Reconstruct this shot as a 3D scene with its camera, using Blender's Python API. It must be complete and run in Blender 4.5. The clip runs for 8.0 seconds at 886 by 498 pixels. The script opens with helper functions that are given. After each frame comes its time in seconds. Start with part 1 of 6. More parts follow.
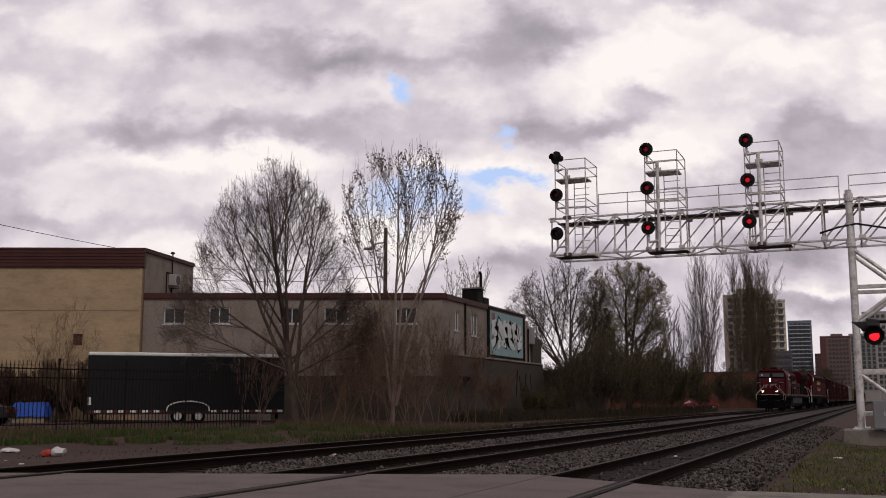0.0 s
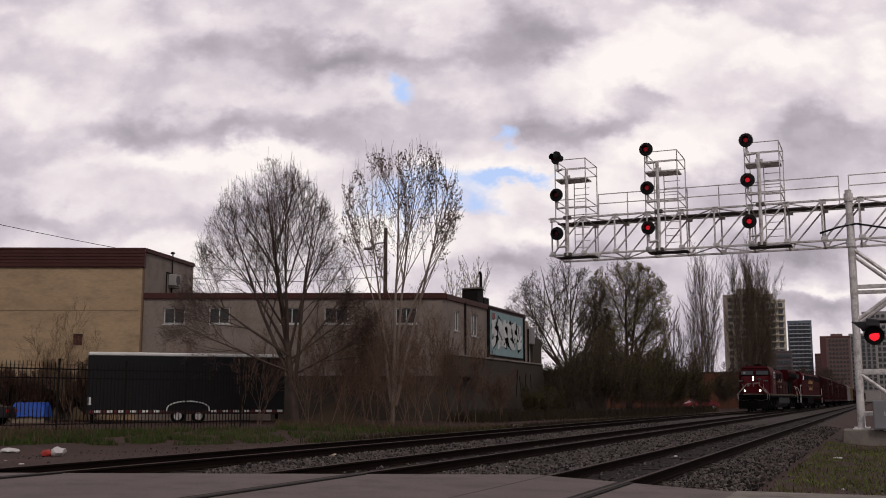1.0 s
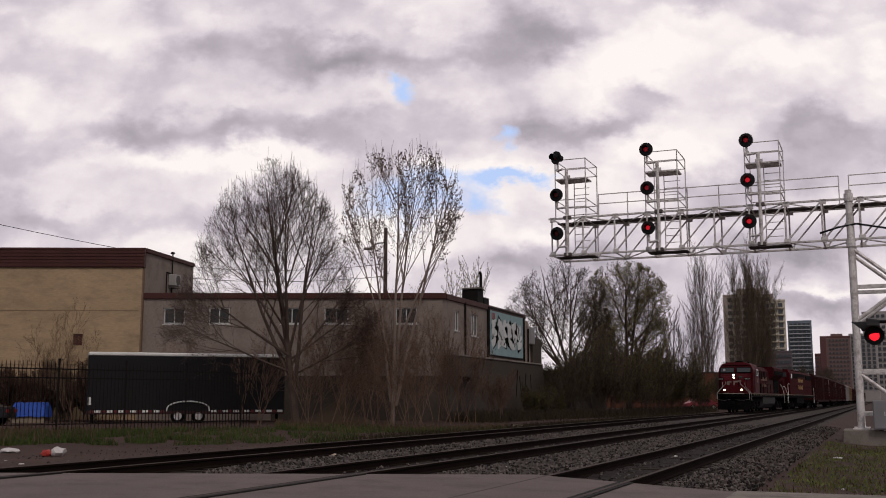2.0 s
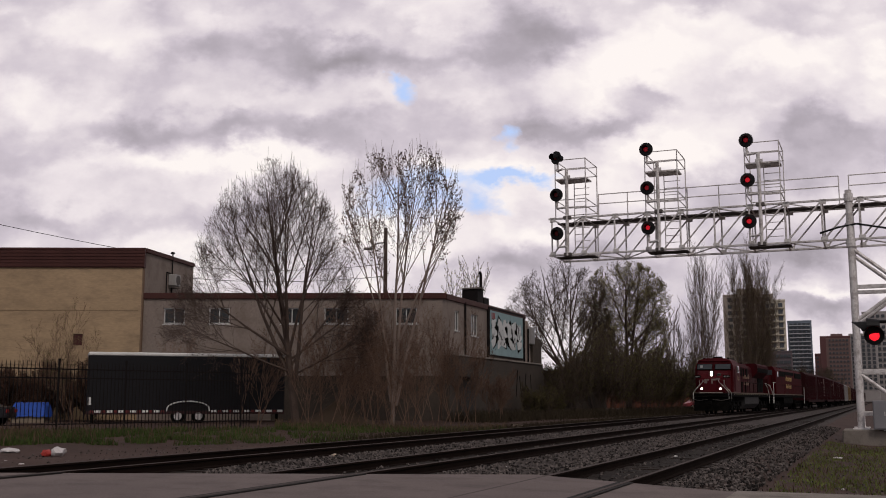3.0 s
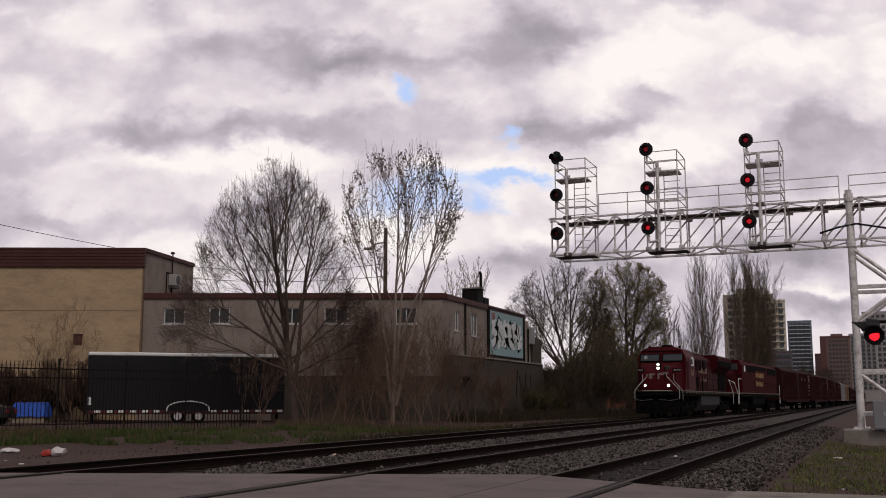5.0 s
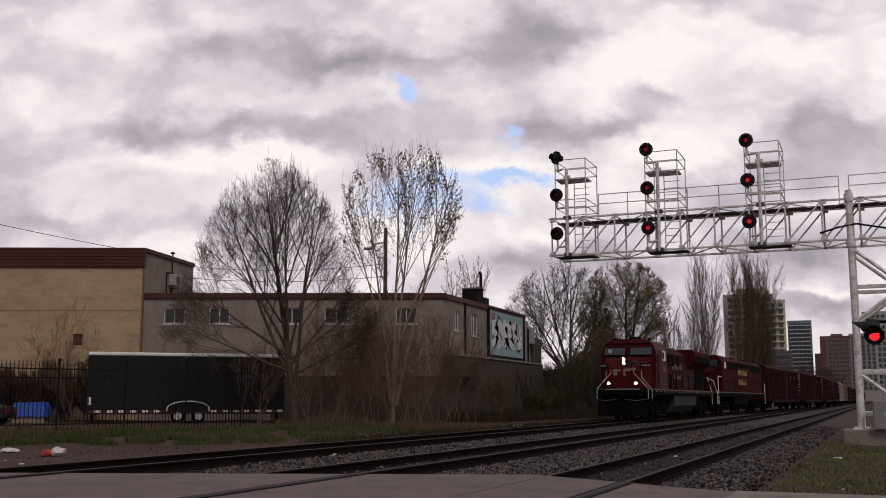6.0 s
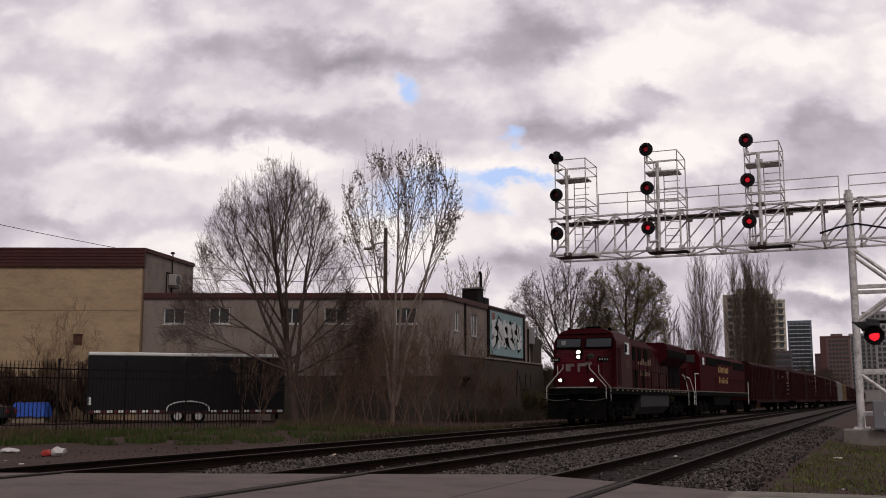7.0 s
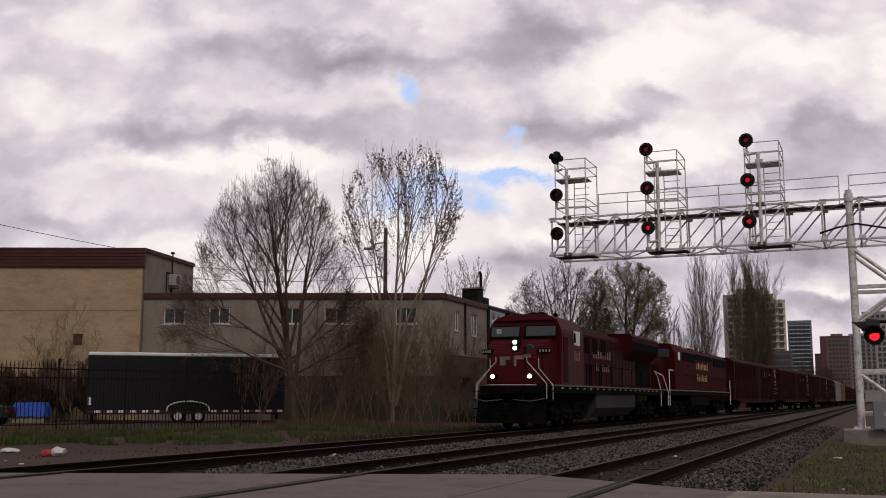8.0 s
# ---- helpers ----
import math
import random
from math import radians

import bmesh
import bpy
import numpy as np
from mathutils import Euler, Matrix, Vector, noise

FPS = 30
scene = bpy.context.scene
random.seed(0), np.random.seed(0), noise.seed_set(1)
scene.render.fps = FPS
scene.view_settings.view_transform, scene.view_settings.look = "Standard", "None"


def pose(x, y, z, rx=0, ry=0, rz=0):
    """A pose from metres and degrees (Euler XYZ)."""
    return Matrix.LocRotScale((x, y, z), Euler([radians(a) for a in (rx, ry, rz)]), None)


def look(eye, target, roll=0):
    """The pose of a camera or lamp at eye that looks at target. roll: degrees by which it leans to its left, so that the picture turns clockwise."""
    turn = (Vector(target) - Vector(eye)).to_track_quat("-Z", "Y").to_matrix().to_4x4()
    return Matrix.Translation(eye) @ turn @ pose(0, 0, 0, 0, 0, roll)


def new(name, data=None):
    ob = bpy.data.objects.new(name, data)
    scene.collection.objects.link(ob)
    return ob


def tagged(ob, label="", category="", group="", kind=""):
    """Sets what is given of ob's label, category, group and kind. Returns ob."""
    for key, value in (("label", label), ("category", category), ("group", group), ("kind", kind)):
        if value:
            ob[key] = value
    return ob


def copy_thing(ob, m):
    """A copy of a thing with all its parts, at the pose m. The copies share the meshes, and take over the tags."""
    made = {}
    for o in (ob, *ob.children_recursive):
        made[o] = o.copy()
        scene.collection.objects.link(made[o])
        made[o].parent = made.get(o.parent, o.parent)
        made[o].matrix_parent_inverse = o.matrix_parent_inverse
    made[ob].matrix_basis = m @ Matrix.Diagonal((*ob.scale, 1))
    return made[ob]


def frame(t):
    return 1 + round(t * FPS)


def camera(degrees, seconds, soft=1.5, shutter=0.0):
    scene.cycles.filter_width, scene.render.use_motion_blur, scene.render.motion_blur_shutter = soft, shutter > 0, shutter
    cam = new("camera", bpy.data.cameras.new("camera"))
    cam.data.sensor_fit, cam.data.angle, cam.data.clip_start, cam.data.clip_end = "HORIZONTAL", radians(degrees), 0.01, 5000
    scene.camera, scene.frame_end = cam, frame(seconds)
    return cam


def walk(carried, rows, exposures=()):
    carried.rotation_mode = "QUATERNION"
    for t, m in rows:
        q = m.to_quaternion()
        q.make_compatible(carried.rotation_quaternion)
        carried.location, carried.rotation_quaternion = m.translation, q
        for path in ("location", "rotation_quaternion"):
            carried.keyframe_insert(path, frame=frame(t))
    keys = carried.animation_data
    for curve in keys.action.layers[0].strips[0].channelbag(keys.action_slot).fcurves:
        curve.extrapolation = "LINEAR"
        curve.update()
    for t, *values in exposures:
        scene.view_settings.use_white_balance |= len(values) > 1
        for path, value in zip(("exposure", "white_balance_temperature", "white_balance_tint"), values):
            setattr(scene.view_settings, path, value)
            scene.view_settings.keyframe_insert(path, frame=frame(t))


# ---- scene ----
from functools import lru_cache

YAW = 22.738            # the camera looks this far to the left of the tracks, which run along +y
EYE = (0.0, 0.0, 1.266)
PITCH = 8.27
cam = camera(46.382, 8.0, soft=1.0)
CAM_POSE = pose(*EYE, 90 + PITCH, 0, YAW)
walk(cam, [(0.0, CAM_POSE), (8.0, CAM_POSE)], exposures=[(0.0, 0.0, 6700, 14), (8.0, 0.0, 6700, 14)])
FACE = pose(0, 0, 0, 0, 0, YAW)          # x to the right of the view, y away from the camera


def uv(u, v, z):
    """World place of a point u metres to the right and v metres ahead of the camera."""
    return FACE @ Vector((u, v, z))


# ---- world and sun ----
def link(tree, a, b):
    tree.links.new(a, b)


def build_world():
    w = bpy.data.worlds.new("overcast_sky")
    scene.world = w
    w.use_nodes = True
    t = w.node_tree
    t.nodes.clear()
    out = t.nodes.new("ShaderNodeOutputWorld")
    sky = t.nodes.new("ShaderNodeTexSky")
    sky.sky_type, sky.sun_disc = "NISHITA", False
    sky.sun_elevation, sky.sun_rotation = radians(47), radians(137)
    b1 = t.nodes.new("ShaderNodeBackground")
    b1.inputs["Strength"].default_value = 0.10
    link(t, sky.outputs[0], b1.inputs["Color"])
    co = t.nodes.new("ShaderNodeTexCoord")
    n = t.nodes.new("ShaderNodeTexNoise")
    n.inputs["Scale"].default_value, n.inputs["Detail"].default_value = 2.5, 6
    link(t, co.outputs["Generated"], n.inputs["Vector"])
    ramp = t.nodes.new("ShaderNodeValToRGB")
    ramp.color_ramp.elements[0].position, ramp.color_ramp.elements[0].color = 0.3, (0.34, 0.33, 0.36, 1)
    ramp.color_ramp.elements[1].position, ramp.color_ramp.elements[1].color = 0.7, (0.80, 0.77, 0.78, 1)
    link(t, n.outputs["Fac"], ramp.inputs[0])
    b2 = t.nodes.new("ShaderNodeBackground")
    b2.inputs["Strength"].default_value = WORLD
    link(t, ramp.outputs[0], b2.inputs["Color"])
    mix = t.nodes.new("ShaderNodeMixShader")
    mix.inputs[0].default_value = 0.88
    link(t, b1.outputs[0], mix.inputs[1])
    link(t, b2.outputs[0], mix.inputs[2])
    link(t, mix.outputs[0], out.inputs[0])


WORLD = 0.52
build_world()
sun = new("sun", bpy.data.lights.new("sun", "SUN"))
sun.data.energy, sun.data.angle, sun.data.color = 0.9, radians(16), (1.0, 0.95, 0.88)
sun.matrix_world = look((28, -30, 44), (0, 0, 0))


# ---- materials ----
@lru_cache(None)
def mat(name, base, rough=0.8, metal=0.0, vary=0.25, scale=3.0, fine=40.0, bump=0.2, dirt=None, dirt_amount=0.4, piece=0.0, spec=0.2, island=0.0, stretch=(1, 1, 1)):
    """A plain surface: base colour, uneven at two scales, with stains and fine relief."""
    m = bpy.data.materials.new(name)
    m.use_nodes = True
    t = m.node_tree
    b = t.nodes["Principled BSDF"]
    b.inputs["Roughness"].default_value, b.inputs["Metallic"].default_value = rough, metal
    b.inputs["Specular IOR Level"].default_value = spec
    co = t.nodes.new("ShaderNodeTexCoord")
    mp = t.nodes.new("ShaderNodeMapping")
    mp.inputs["Scale"].default_value = stretch
    link(t, co.outputs["Object"], mp.inputs["Vector"])
    big = t.nodes.new("ShaderNodeTexNoise")
    big.inputs["Scale"].default_value, big.inputs["Detail"].default_value = scale * 0.3, 5
    small = t.nodes.new("ShaderNodeTexNoise")
    small.inputs["Scale"].default_value, small.inputs["Detail"].default_value = fine, 3
    for n in (big, small):
        link(t, mp.outputs[0], n.inputs["Vector"])
    add = t.nodes.new("ShaderNodeMath")
    add.operation = "MULTIPLY_ADD"
    add.inputs[1].default_value = 0.5
    link(t, small.outputs["Fac"], add.inputs[0])
    half = t.nodes.new("ShaderNodeMath")
    half.operation = "MULTIPLY"
    half.inputs[1].default_value = 0.5
    link(t, big.outputs["Fac"], half.inputs[0])
    link(t, half.outputs[0], add.inputs[2])
    if piece or island:
        info = t.nodes.new("ShaderNodeObjectInfo" if piece else "ShaderNodeNewGeometry")
        piece = piece or island
        pm = t.nodes.new("ShaderNodeMath")
        pm.operation = "MULTIPLY_ADD"
        pm.inputs[1].default_value = piece
        link(t, info.outputs["Random Per Island" if island else "Random"], pm.inputs[0])
        sub = t.nodes.new("ShaderNodeMath")
        sub.operation = "SUBTRACT"
        sub.inputs[1].default_value = piece / 2
        link(t, add.outputs[0], sub.inputs[0])
        link(t, sub.outputs[0], pm.inputs[2])
        value = pm.outputs[0]
    else:
        value = add.outputs[0]
    ramp = t.nodes.new("ShaderNodeValToRGB")
    e = ramp.color_ramp.elements
    e[0].position, e[1].position = 0.3, 0.7
    e[0].color = (*(c * (1 - vary) for c in base), 1)
    e[1].color = (*(min(1, c * (1 + vary)) for c in base), 1)
    link(t, value, ramp.inputs[0])
    colour = ramp.outputs[0]
    if dirt:
        st = t.nodes.new("ShaderNodeTexNoise")
        st.inputs["Scale"].default_value, st.inputs["Detail"].default_value, st.inputs["Roughness"].default_value = scale, 8, 0.65
        link(t, mp.outputs[0], st.inputs["Vector"])
        sr = t.nodes.new("ShaderNodeMapRange")
        sr.inputs[1].default_value, sr.inputs[2].default_value = 0.48, 0.68
        sr.inputs[4].default_value = dirt_amount
        link(t, st.outputs["Fac"], sr.inputs[0])
        mx = t.nodes.new("ShaderNodeMix")
        mx.data_type = "RGBA"
        link(t, sr.outputs[0], mx.inputs[0])
        link(t, colour, mx.inputs[6])
        mx.inputs[7].default_value = (*dirt, 1)
        colour = mx.outputs[2]
    link(t, colour, b.inputs["Base Color"])
    if bump:
        bp = t.nodes.new("ShaderNodeBump")
        bp.inputs["Strength"].default_value, bp.inputs["Distance"].default_value = bump, 0.02
        link(t, small.outputs["Fac"], bp.inputs["Height"])
        link(t, bp.outputs[0], b.inputs["Normal"])
    return m


@lru_cache(None)
def glow(name, colour, strength):
    m = bpy.data.materials.new(name)
    m.use_nodes = True
    b = m.node_tree.nodes["Principled BSDF"]
    b.inputs["Base Color"].default_value = (*colour, 1)
    b.inputs["Emission Color"].default_value = (*colour, 1)
    b.inputs["Emission Strength"].default_value = strength
    b.inputs["Roughness"].default_value = 0.3
    return m


@lru_cache(None)
def glass(name="window_glass", base=(0.02, 0.022, 0.025), rough=0.06):
    m = bpy.data.materials.new(name)
    m.use_nodes = True
    b = m.node_tree.nodes["Principled BSDF"]
    b.inputs["Base Color"].default_value = (*base, 1)
    b.inputs["Roughness"].default_value = rough
    b.inputs["Specular IOR Level"].default_value = 0.6
    return m


# Cab and nose: less grime and a brighter red, front light in the colour.
CABRED = mat("lit_cab_red_paint", (0.066, 0.0045, 0.0075), 0.6, spec=0.1, scale=1.6, dirt=(0.04, 0.010, 0.011), dirt_amount=0.6, stretch=(1, 1, 0.5), bump=0.05)
RED = mat("loco_red_paint", (0.046, 0.004, 0.007), 0.75, spec=0.05, scale=1.3, dirt=(0.016, 0.008, 0.007), dirt_amount=0.8, stretch=(1, 1, 0.35), bump=0.05)
RED2 = mat("loco_bright_red_paint", (0.050, 0.0025, 0.0045), 0.75, spec=0.04, scale=1.6, dirt=(0.018, 0.010, 0.010), dirt_amount=0.8, stretch=(1, 1, 0.35), bump=0.05)
MAROON = mat("boxcar_maroon_paint", (0.026, 0.0045, 0.006), 0.85, spec=0.08, scale=1.6, dirt=(0.022, 0.012, 0.010), dirt_amount=0.6, stretch=(1, 1, 0.3), bump=0.05, piece=0.25)
BLACK = mat("black_underframe", (0.005, 0.0046, 0.0044), 0.95, spec=0.04, dirt=(0.014, 0.012, 0.011), dirt_amount=0.5)
TANK = mat("grey_fuel_tank", (0.032, 0.029, 0.029), 0.75, dirt=(0.02, 0.018, 0.016), dirt_amount=0.5)
WHITE = mat("white_paint", (0.75, 0.74, 0.72), 0.5, vary=0.1)
RAILWHITE = mat("grab_rail_white", (0.50, 0.49, 0.47), 0.6, vary=0.2)
GOLD = mat("cream_lettering", (0.28, 0.17, 0.12), 0.7, vary=0.5, scale=3, dirt=(0.07, 0.03, 0.025), dirt_amount=0.7)
GOLD2 = mat("gold_lettering", (0.55, 0.34, 0.13), 0.7, vary=0.3, scale=3, dirt=(0.12, 0.05, 0.03), dirt_amount=0.6)
STEEL = mat("galvanised_steel", (0.76, 0.72, 0.71), 0.5, 0.15, scale=4, dirt=(0.30, 0.25, 0.235), dirt_amount=0.75, vary=0.2)
# Darkened so that the underside shade of the walkways is in the colour.
STEEL_DARK = mat("shaded_walkway_steel", (0.12, 0.105, 0.10), 0.8, 0.0)
SIGNAL_BLACK = mat("signal_black", (0.012, 0.011, 0.012), 0.5)
# Rusty web, so dark because its side's shade is in the colour.
RAIL = mat("shaded_rusty_rail_web", (0.014, 0.009, 0.0075), 0.95, scale=6, spec=0.03)
RAIL_TOP = mat("worn_rail_head", (0.085, 0.066, 0.062), 0.8, 0.0, vary=0.35, spec=0.1)
TIE = mat("creosoted_tie", (0.024, 0.017, 0.014), 0.95, scale=5, stretch=(1, 0.2, 1), piece=0.4)
# Between the rails: oily dirt, with rail and tie shadow put into the colour.
OILY_SHADE = mat("oily_shaded_bed", (0.020, 0.0145, 0.012), 0.95, vary=0.5, scale=4, fine=26, bump=0.8, dirt=(0.045, 0.036, 0.03), dirt_amount=0.5)
BALLAST = mat("ballast_bed", (0.062, 0.049, 0.045), 0.95, vary=0.5, scale=4, fine=26, bump=0.8, dirt=(0.035, 0.026, 0.021), dirt_amount=0.6)
STONE = mat("ballast_stone", (0.090, 0.075, 0.070), 0.9, vary=0.8, island=0.7, scale=3, fine=9, dirt=(0.04, 0.031, 0.026), dirt_amount=0.5)
DIRT = mat("trackside_dirt", (0.066, 0.038, 0.031), 0.95, vary=0.45, scale=1.2, fine=14, bump=0.8, dirt=(0.075, 0.056, 0.046), dirt_amount=0.5)
ASPHALT = mat("crossing_asphalt", (0.172, 0.136, 0.128), 0.92, vary=0.25, scale=1.2, fine=30, bump=0.4, dirt=(0.08, 0.066, 0.062), dirt_amount=0.5)
CONCRETE = mat("old_concrete", (0.23, 0.20, 0.175), 0.9, vary=0.3, scale=3, dirt=(0.10, 0.082, 0.068), dirt_amount=0.6)
GRASS = mat("grass_blade", (0.048, 0.070, 0.017), 0.85, vary=0.6, scale=2, fine=6, bump=0)
DRY = mat("dry_weed", (0.10, 0.066, 0.042), 0.9, vary=0.4, scale=2, fine=6, bump=0)
BEIGE = mat("beige_painted_block", (0.43, 0.305, 0.19), 0.85, vary=0.2, scale=1.4, fine=7, bump=0.25, dirt=(0.25, 0.18, 0.12), dirt_amount=0.65, stretch=(0.5, 1, 1.6))
FASCIA = mat("brown_metal_fascia", (0.075, 0.028, 0.024), 0.6, vary=0.2)
GREYWALL = mat("grey_render", (0.265, 0.215, 0.188), 0.9, vary=0.2, scale=0.9, fine=8, bump=0.3, dirt=(0.17, 0.125, 0.105), dirt_amount=0.7)
# Stained block, darkened so that the colour holds the lower wall's shadow.
LOWWALL = mat("shaded_stained_block", (0.066, 0.052, 0.043), 0.9, vary=0.25, scale=1.2, fine=8, bump=0.3, dirt=(0.05, 0.042, 0.036), dirt_amount=0.7)
TRAILER = mat("black_trailer_panel", (0.011, 0.0105, 0.0125), 0.5, scale=1)
SCRUB = mat("scrub_bark", (0.175, 0.108, 0.077), 0.95, vary=0.3, scale=5, fine=30)
BARK = mat("bark", (0.085, 0.060, 0.050), 0.95, vary=0.35, scale=5, fine=30)
BARK_LIGHT = mat("pale_bark", (0.23, 0.175, 0.15), 0.95, vary=0.3, scale=5, fine=30)
FENCE = mat("dark_iron", (0.013, 0.010, 0.010), 0.7, spec=0.1)


# ---- mesh helpers ----
def empty(name, m=None):
    ob = new(name)
    ob.empty_display_size = 0.3
    if m is not None:
        ob.matrix_basis = m
    return ob


def mesh_of(bm, name, material):
    me = bpy.data.meshes.new(name)
    bm.normal_update()
    bm.to_mesh(me)
    bm.free()
    me.materials.append(material)
    return me


def part(name, bm, material, parent=None, label="", m=None):
    me = mesh_of(bm, name, material) if isinstance(bm, bmesh.types.BMesh) else bm
    ob = new(name, me)
    if parent is not None:
        ob.parent = parent
    if m is not None:
        ob.matrix_basis = m
    if label:
        ob["label"] = label
    return ob


def smooth(ob):
    for poly in ob.data.polygons:
        poly.use_smooth = True
    return ob


def box(bm, c, s, bevel=0.0, m=None):
    """A box of size s round c, with its edges rounded by bevel."""
    r = bmesh.ops.create_cube(bm, size=1.0)
    mm = Matrix.Translation(c) @ Matrix.Diagonal((*s, 1))
    if m is not None:
        mm = m @ mm
    bmesh.ops.transform(bm, matrix=mm, verts=r["verts"])
    if bevel:
        edges = list({e for v in r["verts"] for e in v.link_edges})
        bmesh.ops.bevel(bm, geom=edges, offset=bevel, segments=1, affect="EDGES", clamp_overlap=True)
    return bm


def tube(bm, p, q, r, r2=None, seg=8, caps=True):
    """A round bar from p to q."""
    p, q = Vector(p), Vector(q)
    d = q - p
    if d.length < 1e-5:
        return bm
    rot = d.to_track_quat("Z", "Y").to_matrix().to_4x4()
    bmesh.ops.create_cone(bm, cap_ends=caps, segments=seg, radius1=r, radius2=r if r2 is None else r2, depth=d.length,
                          matrix=Matrix.Translation((p + q) / 2) @ rot)
    return bm


def prism(bm, outline, axis, a, b):
    """An outline of (h, k) pairs drawn out along an axis from a to b. axis 'x': (y, z); 'y': (x, z); 'z': (x, y)."""
    def at(h, k, s):
        return {"x": (s, h, k), "y": (h, s, k), "z": (h, k, s)}[axis]
    v0 = [bm.verts.new(at(h, k, a)) for h, k in outline]
    v1 = [bm.verts.new(at(h, k, b)) for h, k in outline]
    n = len(outline)
    faces = [bm.faces.new(v0), bm.faces.new(v1[::-1])]
    for i in range(n):
        faces.append(bm.faces.new((v0[i], v1[i], v1[(i + 1) % n], v0[(i + 1) % n])))
    bmesh.ops.recalc_face_normals(bm, faces=faces)
    return bm


def B():
    return bmesh.new()


def path_tube(bm, pts, r, seg=6):
    for p, q in zip(pts, pts[1:]):
        tube(bm, p, q, r, seg=seg)
    return bm


# ---- sky backdrop with drifting clouds ----
def cloud_material():
    m = bpy.data.materials.new("cloud_layer")
    m.use_nodes = True
    t = m.node_tree
    t.nodes.clear()
    out = t.nodes.new("ShaderNodeOutputMaterial")
    em = t.nodes.new("ShaderNodeEmission")
    link(t, em.outputs[0], out.inputs[0])
    co = t.nodes.new("ShaderNodeTexCoord")
    sep = t.nodes.new("ShaderNodeSeparateXYZ")
    link(t, co.outputs["Object"], sep.inputs[0])

    def op(kind, a, b=None, c=None, clamp=False):
        n = t.nodes.new("ShaderNodeMath")
        n.operation, n.use_clamp = kind, clamp
        for i, x in enumerate((a, b, c)):
            if x is None:
                continue
            if isinstance(x, (int, float)):
                n.inputs[i].default_value = x
            else:
                link(t, x, n.inputs[i])
        return n.outputs[0]

    s = op("DIVIDE", sep.outputs[0], sep.outputs[1])
    e = op("DIVIDE", sep.outputs[2], sep.outputs[1])
    flat = t.nodes.new("ShaderNodeCombineXYZ")
    link(t, s, flat.inputs[0])
    link(t, op("MULTIPLY", e, 1.35), flat.inputs[1])

    def noise_at(scale, detail, rough=0.55, offset=0.0):
        mp = t.nodes.new("ShaderNodeMapping")
        mp.inputs["Location"].default_value = (offset, offset * 0.7, offset * 0.3)
        link(t, flat.outputs[0], mp.inputs[0])
        n = t.nodes.new("ShaderNodeTexNoise")
        n.inputs["Scale"].default_value, n.inputs["Detail"].default_value, n.inputs["Roughness"].default_value = scale, detail, rough
        link(t, mp.outputs[0], n.inputs["Vector"])
        return n.outputs["Fac"]

    # ragged edges: the clouds' places are shifted by noise
    ws = op("ADD", s, op("MULTIPLY", op("SUBTRACT", noise_at(10, 6, 0.58, 3.1), 0.5), 0.15))
    we = op("ADD", e, op("MULTIPLY", op("SUBTRACT", noise_at(10, 6, 0.58, 8.4), 0.5), 0.10))

    def blob(cs, ce, rs, re, k):
        a = op("POWER", op("MULTIPLY", op("SUBTRACT", ws, cs), 1 / rs), 2.0)
        b = op("POWER", op("MULTIPLY", op("SUBTRACT", we, ce), 1 / re), 2.0)
        return op("MULTIPLY", op("EXPONENT", op("MULTIPLY", op("ADD", a, b), -1.0)), k)

    def billow(scale, offset):
        """Rounded heaps: smooth cells with ragged edges."""
        warped = t.nodes.new("ShaderNodeCombineXYZ")
        link(t, op("ADD", ws, offset), warped.inputs[0])
        link(t, op("MULTIPLY", we, 1.7), warped.inputs[1])
        n = t.nodes.new("ShaderNodeTexVoronoi")
        n.feature = "SMOOTH_F1"
        n.inputs["Scale"].default_value, n.inputs["Smoothness"].default_value = scale, 0.8
        link(t, warped.outputs[0], n.inputs["Vector"])
        return n.outputs["Distance"]

    total = op("MULTIPLY_ADD", op("SUBTRACT", noise_at(8, 7, 0.55), 0.5), 0.42, 0.88)
    total = op("ADD", total, op("MULTIPLY", op("SUBTRACT", 0.36, billow(9.0, 0.3)), 0.42))
    total = op("ADD", total, op("MULTIPLY", op("SUBTRACT", 0.36, billow(24.0, 1.1)), 0.26))
    total = op("ADD", total, op("MULTIPLY", op("SUBTRACT", noise_at(30, 5, 0.6, 5.5), 0.5), 0.16))
    for row in DARK_CLOUDS + LIGHT_CLOUDS:
        total = op("ADD", total, blob(*row))
    gap = None
    for row in GAPS:
        g = blob(row[0], row[1], row[2] * 1.3, row[3] * 1.3, row[4])
        gap = g if gap is None else op("ADD", gap, g)
    gap = op("MULTIPLY", op("SUBTRACT", op("ADD", gap, op("MULTIPLY", op("SUBTRACT", noise_at(30, 5, 0.6, 1.7), 0.5), 0.9)), 0.22), 1.9, clamp=True)
    ramp = t.nodes.new("ShaderNodeValToRGB")
    e0 = ramp.color_ramp.elements
    e0[0].position, e0[0].color = 0.25, (0.29, 0.27, 0.30, 1)
    e0[1].position, e0[1].color = 1.05, (0.96, 0.93, 0.91, 1)
    for at_value, tone in ((0.50, (0.45, 0.42, 0.475)), (0.66, (0.60, 0.56, 0.625)), (0.84, (0.815, 0.775, 0.805))):
        ramp.color_ramp.elements.new(at_value).color = (*tone, 1)
    link(t, total, ramp.inputs[0])
    mx = t.nodes.new("ShaderNodeMix")
    mx.data_type = "RGBA"
    link(t, gap, mx.inputs[0])
    link(t, ramp.outputs[0], mx.inputs[6])
    mx.inputs[7].default_value = (0.47, 0.64, 0.97, 1)
    link(t, mx.outputs[2], em.inputs["Color"])
